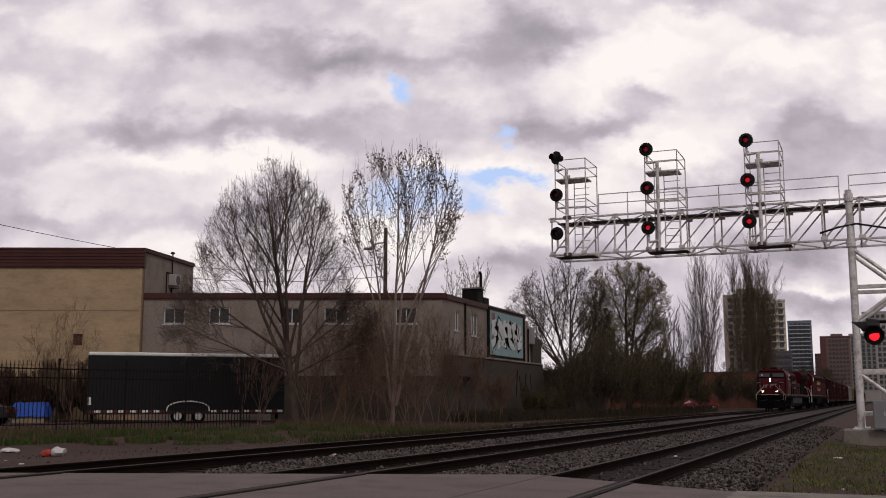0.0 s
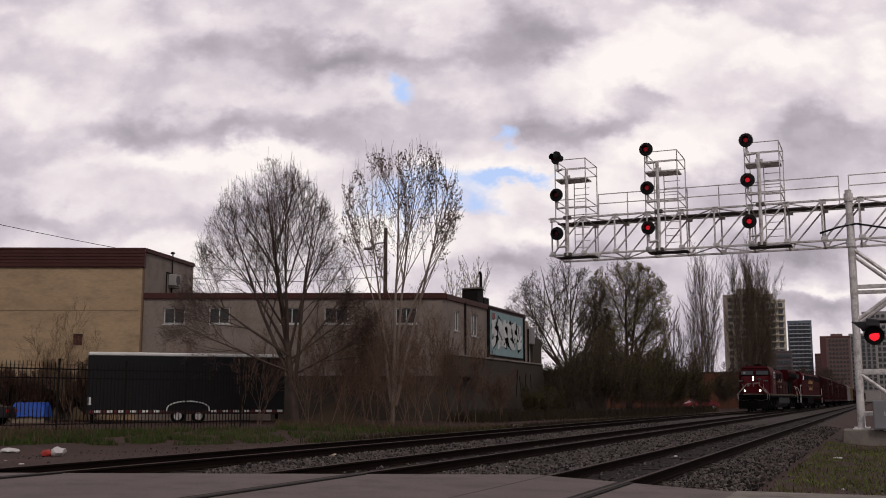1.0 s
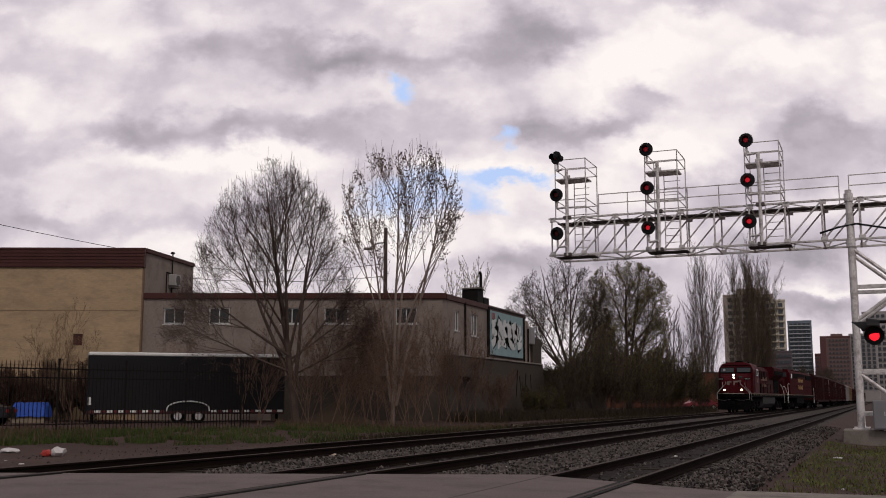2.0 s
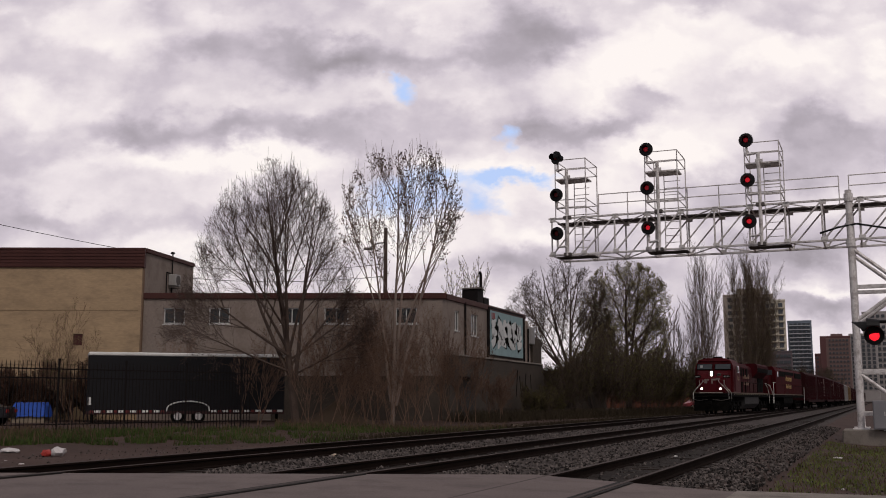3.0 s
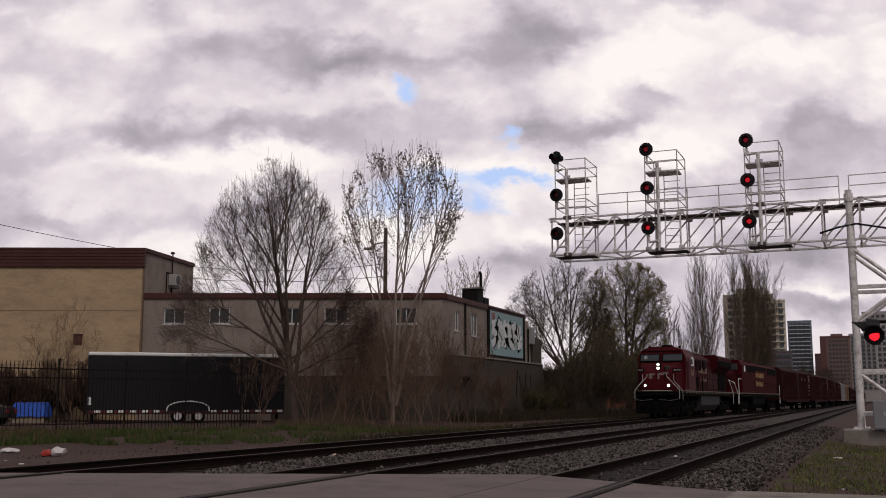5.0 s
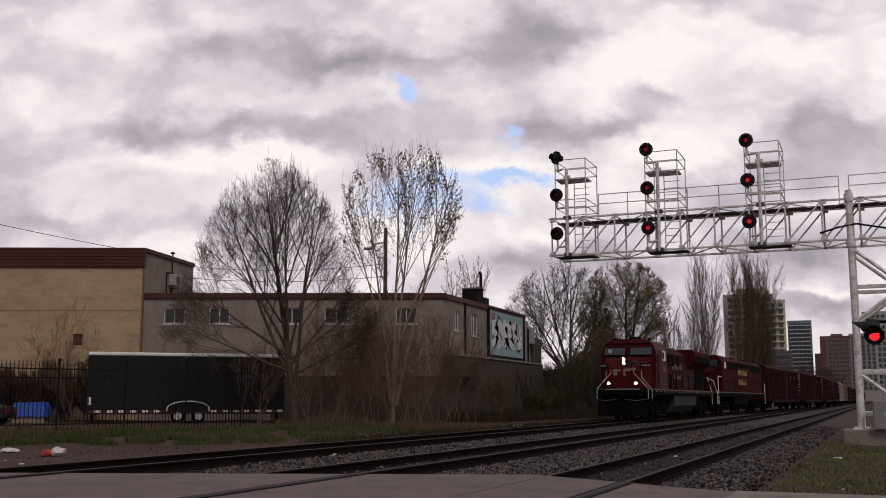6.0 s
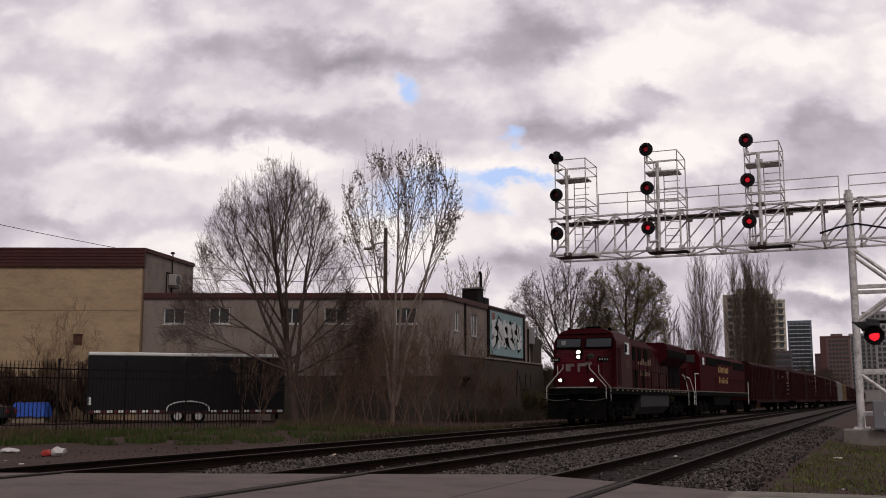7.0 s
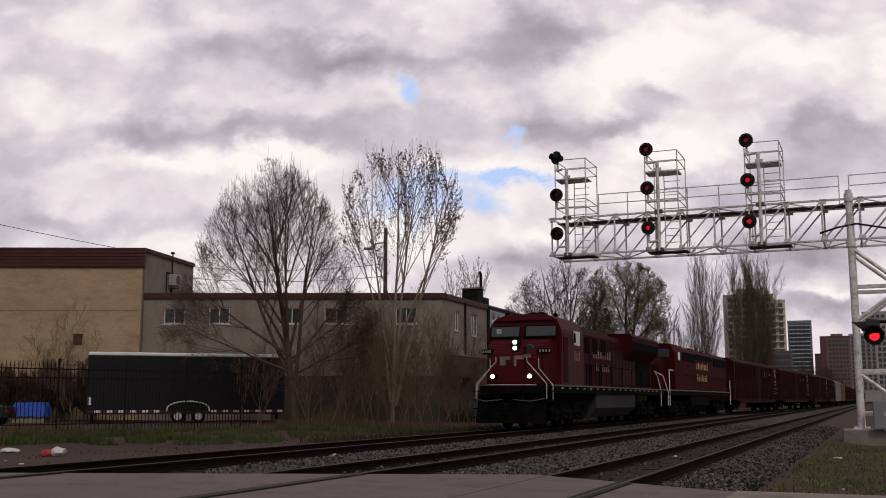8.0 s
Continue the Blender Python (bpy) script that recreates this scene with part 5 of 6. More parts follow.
def iron_fence():
    top = empty("iron_fence")
    tagged(top, "dark iron picket fence with square posts in grass", "fence")
    a, b = Vector((-17.6, 35.0)), Vector((-8.4, 45.4))
    n = 90
    dirv = b - a
    turn = math.degrees(math.atan2(dirv.y, dirv.x))
    picket = mesh_of(prism(B(), [(-0.011, 0.0), (0.011, 0.0), (0.011, 2.55), (0.0, 2.68), (-0.011, 2.55)], "y", -0.012, 0.012), "picket", FENCE)
    post = mesh_of(box(box(B(), (0, 0, 1.38), (0.12, 0.12, 2.76)), (0, 0, 2.82), (0.15, 0.15, 0.1), 0.02), "post", FENCE)
    slim = mesh_of(box(box(B(), (0, 0, 1.36), (0.06, 0.06, 2.72)), (0, 0, 2.74), (0.08, 0.08, 0.06), 0.01), "post", FENCE)
    for k in range(n):
        p = a + dirv * k / (n - 1)
        if k % 18 == 14:
            part("post", post if k < 18 else slim, None, top, m=pose(*uv(p.x, p.y, 0.0), 0, 0, YAW + turn))
        else:
            part("picket", picket, None, top, m=pose(*uv(p.x, p.y, 0.0), 0, 0, YAW + turn))
    for z in (0.35, 2.05, 2.38):
        part("rail", box(B(), (dirv.length / 2, 0, z), (dirv.length, 0.03, 0.045)), FENCE, top, m=pose(*uv(a.x, a.y, 0), 0, 0, YAW + turn))


iron_fence()


def car(m, paint, label):
    top = empty("parked_car", m)
    tagged(top, label, "car")
    body = prism(B(), [(-2.1, 0.35), (-2.15, 0.75), (-1.5, 0.92), (-0.75, 1.38), (0.7, 1.42), (1.45, 0.98), (2.1, 0.88), (2.15, 0.4)], "y", -0.85, 0.85)
    bmesh.ops.bevel(body, geom=body.edges[:], offset=0.06, segments=2, affect="EDGES", clamp_overlap=True)
    part("body", body, paint, top)
    for s in (-1, 1):
        part("side_window", prism(B(), [(-0.68, 0.98), (-0.5, 1.30), (0.62, 1.33), (1.05, 1.0)], "y", s * 0.845, s * 0.862), glass(), top)
        for x in (-1.35, 1.35):
            w = part("wheel", tube(B(), (x, s * 0.68, 0.32), (x, s * 0.88, 0.32), 0.32, seg=18), BLACK, top)
            part("rim", tube(B(), (x, s * 0.87, 0.32), (x, s * 0.89, 0.32), 0.2, seg=12), STEEL, w)
        part("tail_light", box(B(), (2.12, s * 0.65, 0.72), (0.08, 0.3, 0.16), 0.02), mat("tail_light", (0.3, 0.02, 0.02), 0.3), top)
    return top


car(pose(*uv(-22.6, 49.5, 0.0), 0, 0, YAW + 6), mat("black_car_paint", (0.02, 0.02, 0.024), 0.3), "dark sedan parked behind the iron fence")


def tarp_stack():
    top = empty("covered_stack", pose(*uv(-22.2, 56.5, 0.0), 0, 0, YAW + 3))
    tagged(top, "low stack of goods under a bright blue tarpaulin", "tarpaulin")
    bm = B()
    bmesh.ops.create_grid(bm, x_segments=16, y_segments=10, size=0.5)
    for v in bm.verts:
        e = max(abs(v.co.x), abs(v.co.y)) * 2
        v.co = Vector((v.co.x * 1.9, v.co.y * 1.3, 1.08 - 0.75 * blend((e - 0.82) / 0.18) + 0.07 * noise.noise((v.co.x * 9, v.co.y * 9, 0))))
    part("tarpaulin", bm, mat("blue_tarpaulin", (0.035, 0.10, 0.46), 0.5, vary=0.2, scale=4), top, "creased blue tarpaulin")
    part("pallet", box(B(), (0, 0, 0.3), (1.7, 1.1, 0.6), 0.02), CARTON2, top)


CARTON2 = mat("pallet_wood", (0.25, 0.2, 0.15), 0.9)
tarp_stack()
car(pose(*uv(31.5, 128, 0.0), 0, 0, YAW + 10), mat("faded_red_car_paint", (0.25, 0.05, 0.06), 0.4), "red and white car parked far beyond the shrubs")


def utility_pole():
    top = empty("utility_pole", pose(*uv(-4.6, 82, 0), 0, 0, YAW))
    tagged(top, "weathered wooden utility pole with a street lamp arm", "utility pole")
    part("pole", tube(B(), (0, 0, 0), (0, 0, 14.9), 0.21, 0.15, seg=10), BARK, top)
    part("lamp_arm", path_tube(B(), [(0, -0.1, 13.7), (-0.6, -0.3, 13.6), (-1.25, -0.5, 13.2)], 0.05), FENCE, top)
    part("lamp_head", box(B(), (-1.35, -0.55, 13.12), (0.7, 0.3, 0.2), 0.05), STEEL_DARK, top)


utility_pole()


def wires():
    top = empty("overhead_wires")
    tagged(top, "thin black overhead wires strung between poles", "wire")
    for a, b, sag in (((-48, 80, 18.0), (-23.5, 80, 12.6), 0.25), ((-21.5, 82, 11.9), (-4.6, 82, 12.0), 0.5), ((-21.0, 82, 10.9), (-4.6, 82, 11.0), 0.4)):
        a, b = uv(*a), uv(*b)
        pts = [a.lerp(b, i / 12) - Vector((0, 0, sag * 4 * (i / 12) * (1 - i / 12))) for i in range(13)]
        part("wire", path_tube(B(), pts, 0.022, 4), FENCE, top)


wires()


# ---- level crossing signal by the road ----
def crossing_signal():
    p = uv(9.16, 22.0, 0)
    top = empty("crossing_signal", pose(p.x, p.y, -0.07, 0, 0, YAW - 24))
    tagged(top, "black level crossing flasher with a red light on a pole", "crossing signal")
    ground = -0.55
    part("pole", tube(B(), (0.95, 0.1, ground), (0.95, 0.1, 4.4), 0.065, seg=12), STEEL, top, "galvanised pole")
    part("cross_arm", tube(B(), (-0.1, 0.12, 2.98), (0.95, 0.1, 2.98), 0.035), SIGNAL_BLACK, top)
    part("pole_foot", box(B(), (0.95, 0.1, ground + 0.04), (0.4, 0.4, 0.1), 0.02), STEEL, top)
    housing = tube(B(), (0, 0.02, 2.68), (0, 0.26, 2.70), 0.205, 0.15, seg=20)
    tube(housing, (0, 0.1, 2.8), (0, 0.12, 3.02), 0.05)
    part("lamp_housing", housing, SIGNAL_BLACK, top)

    def hood(m, length, r):
        bm = B()
        n = 16
        for i in range(n):
            a0, a1 = radians(-10 + 200 * i / n), radians(-10 + 200 * (i + 1) / n)
            v = []
            for rr in (r, r - 0.012):
                for a in (a0, a1):
                    cut = length * (0.35 + 0.65 * max(0.0, math.sin(a)))
                    for y in (0.0, -cut):
                        v.append(bm.verts.new((rr * math.cos(a), y, rr * math.sin(a))))
            for q in ((0, 1, 3, 2), (4, 6, 7, 5), (1, 5, 7, 3)):
                bm.faces.new([v[k] for k in q])
        part("hood", bm, SIGNAL_BLACK, top, m=m)

    hood(pose(0, 0.02, 2.68), 0.30, 0.20)
    side = tube(B(), (0.12, 0.1, 2.86), (-0.14, 0.1, 2.86), 0.16, 0.20, seg=18)
    part("side_lamp_housing", side, SIGNAL_BLACK, top)
    hood(pose(-0.14, 0.1, 2.82, 0, 0, -90), 0.30, 0.17)
    # an added drum stands in for the blinking: one half glows, the other is dark
    lit, dark = B(), B()
    for bm, sgn in ((lit, -1), (dark, 1)):
        bmesh.ops.create_uvsphere(bm, u_segments=20, v_segments=12, radius=0.118)
        geom = bm.verts[:] + bm.edges[:] + bm.faces[:]
        bmesh.ops.bisect_plane(bm, geom=geom, plane_co=(0, 0, 0), plane_no=(0, -sgn, 0), clear_outer=False, clear_inner=True)
        bmesh.ops.transform(bm, matrix=Matrix.Diagonal((1, 0.6, 1, 1)), verts=bm.verts)
    drum = part("flasher_drum", lit, glow("flashing_red_lamp", (1.0, 0.02, 0.035), 1.05), top, "glowing red half of an added turning drum", m=pose(0, 0.05, 2.68))
    part("dark_half", dark, mat("unlit_red_glass", (0.02, 0.006, 0.006), 0.3), drum, "dark half of the added drum")
    return drum


DRUM = crossing_signal()


def gantry_cabinet():
    top = empty("equipment_cabinet", pose(-0.05, GY - 0.55, 0.12))
    tagged(top, "grey steel signal equipment cabinet on the concrete base", "cabinet")
    part("cabinet_body", box(B(), (0, 0, 0.55), (0.52, 0.4, 1.1), 0.02), mat("grey_cabinet", (0.24, 0.235, 0.25), 0.6), top)
    part("door", box(B(), (0, -0.21, 0.55), (0.46, 0.03, 1.02), 0.01), mat("grey_cabinet", (0.24, 0.235, 0.25), 0.6), top)
    part("handle", box(B(), (0.16, -0.24, 0.6), (0.03, 0.03, 0.16)), STEEL, top)
    m = empty("switch_machine", pose(0.75, GY - 0.5, 0.1))
    tagged(m, "weathered grey machine with a lever beside the cabinet", "machine")
    part("case", box(B(), (0.1, 0, 0.3), (0.8, 0.5, 0.5), 0.08), STEEL, m)
    part("wheel", tube(B(), (0, -0.3, 0.75), (0, 0.0, 0.75), 0.22, seg=18), STEEL, m)
    part("lever", tube(B(), (-0.5, -0.1, 0.75), (0.6, -0.1, 1.5), 0.06), WHITE, m, "white lever")
    part("post", box(B(), (-0.43, -0.12, 0.5), (0.12, 0.12, 1.1), 0.02), WHITE, m, "white post")
    part("foot", box(B(), (-0.3, 0, 0.02), (0.8, 0.4, 0.06)), STEEL, m)


gantry_cabinet()


# ---- trees and shrubs ----
class Wood:
    """Gathers tapered limbs as plain rings of vertices."""

    def __init__(self):
        self.v, self.f = [], []

    def limb(self, pts, r0, r1, sides):
        base = len(self.v)
        n = len(pts)
        for i, p in enumerate(pts):
            d = (pts[min(i + 1, n - 1)] - pts[max(i - 1, 0)]).normalized()
            a = d.orthogonal().normalized()
            b = d.cross(a)
            r = r0 + (r1 - r0) * i / (n - 1)
            for k in range(sides):
                t = 2 * math.pi * k / sides
                self.v.append(p + (a * math.cos(t) + b * math.sin(t)) * r)
        for i in range(n - 1):
            for k in range(sides):
                q = (k + 1) % sides
                self.f.append((base + i * sides + k, base + i * sides + q, base + (i + 1) * sides + q, base + (i + 1) * sides + k))

    def leaf(self, p, d, w, l):
        s = d.orthogonal().normalized() * w
        base = len(self.v)
        d = d.normalized() * l
        bend = s.cross(d).normalized() * (0.25 * w)
        self.v += [p, p + d * 0.5 + s + bend, p + d, p + d * 0.5 - s + bend]
        self.f += [(base, base + 1, base + 2), (base, base + 2, base + 3)]

    def ob(self, name, material, parent, label=""):
        me = bpy.data.meshes.new(name)
        me.from_pydata([tuple(x) for x in self.v], [], self.f)
        me.materials.append(material)
        return part(name, me, None, parent, label)


def rand_dir(rng):
    while True:
        d = Vector((rng.uniform(-1, 1), rng.uniform(-1, 1), rng.uniform(-1, 1)))
        if 0.05 < d.length < 1:
            return d.normalized()


def out_of(reach, p):
    """How far out a place lies in a crown: 1 on its outline. reach: the middle (x, y), then rows of height and half width."""
    (cx, cy), rows = reach
    if p.z >= rows[-1][0]:
        return 9.0
    w = rows[0][1]
    for (z0, w0), (z1, w1) in zip(rows, rows[1:]):
        if z0 <= p.z <= z1:
            w = w0 + (w1 - w0) * (p.z - z0) / (z1 - z0)
    return math.hypot(p.x - cx, p.y - cy) / max(0.05, w)


def shoots(rng, crown, tips, low, high, r):
    """Straight young rods standing up from the ends of the branches."""
    for p in tips:
        d = Vector((rng.uniform(-0.16, 0.16), rng.uniform(-0.16, 0.16), 1)).normalized()
        q = p + d * rng.uniform(low, high)
        crown.limb([p, p.lerp(q, 0.5) + rand_dir(rng) * 0.03, q], r, r * 0.5, 3)


def grow(rng, trunk, crown, leaves, p, d, length, r, level, o):
    n = 5 if level < 2 else (3 if level == 2 else 2)
    pts = [p.copy()]
    cur, dirn = p.copy(), d.normalized()
    for i in range(n):
        dirn = (dirn + rand_dir(rng) * o["wander"][level] + Vector((0, 0, o["lift"][level]))).normalized()
        cur = cur + dirn * (length / n)
        pts.append(cur.copy())
    r1 = max(o["tip"], r * (0.30 if level else 0.05))
    (trunk if level <= o["trunk_levels"] else crown).limb(pts, r, r1, 7 if level == 0 else (5 if level == 1 else 3))
    if leaves is not None and level >= o["leaf_from"]:
        for k in range(o["leaves"]):
            q = pts[0].lerp(pts[-1], rng.uniform(0.15, 1.0)) + rand_dir(rng) * 0.04
            dd = rand_dir(rng) + Vector((0, 0, o["leaf_lift"]))
            leaves.leaf(q, dd, o["leaf_size"] * rng.uniform(0.5, 1.0) * 0.45, o["leaf_size"] * rng.uniform(0.6, 1.2))
    if level >= o["levels"]:
        return
    m = o["kids"][level]
    reach = o["reach"] if "reach" in o else None
    for k in range(m):
        f = o["from"][level] + (1 - o["from"][level]) * (k + rng.random()) / m
        i = min(n - 1, int(f * n))
        q = pts[i].lerp(pts[i + 1], f * n - i)
        axis = (pts[i + 1] - pts[i]).normalized()
        side = axis.orthogonal().normalized()
        side = Matrix.Rotation(rng.uniform(0, 2 * math.pi), 3, axis) @ side
        a = radians(rng.uniform(*o["angle"][level]))
        nd = axis * math.cos(a) + side * math.sin(a)
        ln = length * rng.uniform(*o["ratio"][level]) * (1.0 - o["shorten"] * f)
        if reach:
            # a limb stops where it would leave the crown's outline
            lifted = (nd + Vector((0, 0, o["lift"][level + 1] * 2.5))).normalized()
            edge = rng.uniform(0.92, 1.06)
            keep = 1.0
            while keep > 0.2 and out_of(reach, q + lifted * (ln * keep)) > edge:
                keep -= 0.1
            if keep < 0.45:
                continue
            ln *= keep
        grow(rng, trunk, crown, leaves, q, nd, ln, max(o["tip"], r * o["thin"] * (1 - 0.45 * f)), level + 1, o)


def tree(name, label, at_uv, ground, seed, starts, o, bark, leaf_mat=None, group=""):
    """starts: (offset, direction, length, radius) of each stem, in the view's axes."""
    rng = random.Random(seed)
    top = empty(name, pose(*uv(*at_uv, ground), 0, 0, YAW))
    tagged(top, label, "tree" if "shrub" not in name else "shrub", group)
    trunk, crown = Wood(), Wood()
    leaves = Wood() if leaf_mat else None
    for off, d, ln, r in starts:
        grow(rng, trunk, crown, leaves, Vector(off), Vector(d), ln, r, 0, o)
    if "shoots" in o:
        n, from_z, low, high, r = o["shoots"]
        high_up = [v for v in crown.v[::3] if v.z > from_z]
        shoots(rng, crown, rng.sample(high_up, min(n, len(high_up))), low, high, r)
    trunk.ob("trunk", bark, top)
    crown.ob("crown", bark, top, "bare twiggy crown")
    if leaves:
        leaves.ob("leaves", leaf_mat, top, "small sparse leaves and seed clusters")
    return top


@lru_cache(None)
def leaf(name, colour, through_light=0.45):
    """Thin leaf tissue: it scatters light on both sides."""
    m = bpy.data.materials.new(name)
    m.use_nodes = True
    t = m.node_tree
    t.nodes.clear()
    out = t.nodes.new("ShaderNodeOutputMaterial")
    info = t.nodes.new("ShaderNodeNewGeometry")
    ramp = t.nodes.new("ShaderNodeValToRGB")
    e = ramp.color_ramp.elements
    e[0].color = (*(c * 0.55 for c in colour), 1)
    e[1].color = (*(min(1, c * 1.45) for c in colour), 1)
    link(t, info.outputs["Random Per Island"], ramp.inputs[0])
    a, b = t.nodes.new("ShaderNodeBsdfDiffuse"), t.nodes.new("ShaderNodeBsdfTranslucent")
    mix = t.nodes.new("ShaderNodeMixShader")
    mix.inputs[0].default_value = through_light
    for k, n in enumerate((a, b)):
        link(t, ramp.outputs[0], n.inputs["Color"])
        link(t, n.outputs[0], mix.inputs[1 + k])
    link(t, mix.outputs[0], out.inputs[0])
    return m


LEAF_DRY = leaf("dried_seed_cluster", (0.085, 0.052, 0.042), 0.25)
LEAF_RUST = leaf("rust_brown_leaf", (0.105, 0.058, 0.042), 0.2)
LEAF_NEW = leaf("young_leaf", (0.25, 0.22, 0.095), 0.5)
LEAF_WILLOW = leaf("olive_willow_leaf", (0.115, 0.105, 0.038), 0.45)
# Darker leaf tone for foliage in shade; the shade is in the colour.
LEAF_DARK = leaf("shaded_olive_leaf", (0.060, 0.056, 0.024))

WIDE = dict(levels=4, kids=(9, 7, 6, 4), angle=((20, 50), (22, 48), (22, 50), (25, 55)), ratio=((0.50, 0.80), (0.40, 0.65), (0.40, 0.65), (0.4, 0.7)),
            wander=(0.05, 0.09, 0.11, 0.14, 0.16), lift=(0.02, 0.07, 0.08, 0.09, 0.08), shorten=0.30, thin=0.40, tip=0.0075, trunk_levels=1,
            leaf_from=4, leaves=0, leaf_size=0.075, leaf_lift=-0.4)
WIDE["from"] = (0.22, 0.15, 0.15, 0.15)
ROUND = dict(WIDE, kids=(12, 8, 6, 3), thin=0.36, tip=0.0048, leaves=1, leaf_size=0.05, shoots=(220, 9.6, 0.4, 1.0, 0.009),
             reach=((-1.4, 0.0), [(2.4, 4.2), (4.0, 5.4), (5.4, 5.5), (6.6, 4.3), (8.6, 3.75), (10.2, 3.2), (11.4, 2.5), (12.3, 1.7), (13.1, 0.5)]))
tree("bare_tree", "wide bare tree with a forked trunk and dense fine twigs", (-7.0, 50), -0.05, 11,
     [((0, 0, 0), (-0.13, 0, 1), 12.4, 0.20), ((-0.25, 0.0, 2.2), (-0.46, 0.1, 1), 9.0, 0.11), ((-0.15, 0, 1.6), (0.16, -0.1, 1), 9.8, 0.12),
      ((-0.40, -0.1, 3.4), (-0.95, -0.1, 0.62), 6.4, 0.075), ((-0.35, 0.1, 2.9), (0.62, 0.2, 0.85), 6.0, 0.075), ((-0.45, 0.1, 3.2), (-0.22, 0.25, 1), 9.2, 0.10),
      ((-0.45, 0.1, 3.6), (-0.62, 0.2, 1), 7.2, 0.08), ((-0.40, 0.0, 3.6), (0.22, -0.2, 1), 8.0, 0.08), ((-0.50, 0.0, 4.0), (0.0, -0.2, 1), 8.4, 0.08),
      ((-0.30, 0, 2.6), (-1.0, -0.3, 0.40), 6.6, 0.06), ((-0.30, 0, 2.4), (1.0, -0.2, 0.45), 5.0, 0.055),
      ((-0.36, 0, 3.2), (0.9, 0.3, 0.7), 5.4, 0.055)],
     dict(ROUND, **{"from": (0.30, 0.15, 0.15, 0.15)}), BARK, LEAF_DRY)

TALL = dict(WIDE, kids=(9, 6, 5, 2), angle=((16, 36), (16, 36), (18, 40), (20, 45)), leaves=2, leaf_from=3, leaf_size=0.15, tip=0.008,
            lift=(0.03, 0.10, 0.12, 0.12, 0.1), ratio=((0.34, 0.55), (0.32, 0.55), (0.35, 0.55), (0.4, 0.7)))
TALL["from"] = (0.40, 0.2, 0.2, 0.2)
VASE = dict(TALL, levels=3, kids=(14, 6, 4, 0), tip=0.006, thin=0.34, shoots=(110, 12.0, 0.5, 1.3, 0.009), leaves=3, leaf_size=0.12,
            reach=((0.45, 0.0), [(1.0, 1.6), (6.0, 2.4), (8.0, 2.9), (10.5, 3.25), (12.0, 3.15), (13.2, 2.7), (14.1, 1.9), (14.6, 0.8)]))
tree("maple_tree", "tall pale-barked tree with clusters of dry winged seeds", (-2.55, 53), -0.05, 5,
     [((0, 0, 0), (0.0, 0, 1), 14.2, 0.12), ((0.15, 0, 1.0), (0.22, 0.05, 1), 13.0, 0.11), ((-0.1, 0.1, 1.2), (-0.17, 0.1, 1), 12.2, 0.09),
      ((0.05, 0.2, 1.5), (0.09, 0.15, 1), 12.8, 0.10), ((0.3, 0.0, 4.2), (0.34, 0.0, 1), 9.2, 0.07), ((-0.2, 0.1, 3.6), (-0.26, -0.1, 1), 8.6, 0.06)],
     VASE, BARK_LIGHT, LEAF_DRY)

OPEN = dict(WIDE, kids=(9, 7, 6, 4), tip=0.013, leaves=1, leaf_from=4, leaf_size=0.09, leaf_lift=0.1, angle=((25, 58), (25, 52), (25, 55), (25, 60)),
            lift=(0.02, 0.04, 0.06, 0.07, 0.06))
OPEN["from"] = (0.20, 0.15, 0.15, 0.15)
tree("bare_tree", "spreading tree with dark limbs and thin new buds", (12.6, 102), 0, 21,
     [((0, 0, 0), (0.02, 0, 1), 13.0, 0.28), ((-0.1, 0, 2.6), (-0.52, 0, 1), 9.6, 0.20), ((0.2, 0, 2.8), (0.40, 0.1, 1), 9.4, 0.18), ((0, 0, 3.2), (-0.24, 0.2, 1), 12.0, 0.2), ((0, 0, 3.0), (0.9, 0, 0.5), 6.0, 0.13), ((0, 0, 2.8), (-1.0, -0.2, 0.45), 6.5, 0.13), ((0, 0, 4.2), (0.5, -0.3, 0.7), 7.0, 0.13),
      ((-0.2, 0, 3.4), (-0.85, 0, 0.9), 8.5, 0.16)],
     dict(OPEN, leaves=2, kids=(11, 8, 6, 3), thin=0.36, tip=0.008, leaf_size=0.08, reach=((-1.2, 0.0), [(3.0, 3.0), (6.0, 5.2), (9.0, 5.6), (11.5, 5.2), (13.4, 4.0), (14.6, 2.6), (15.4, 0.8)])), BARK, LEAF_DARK)
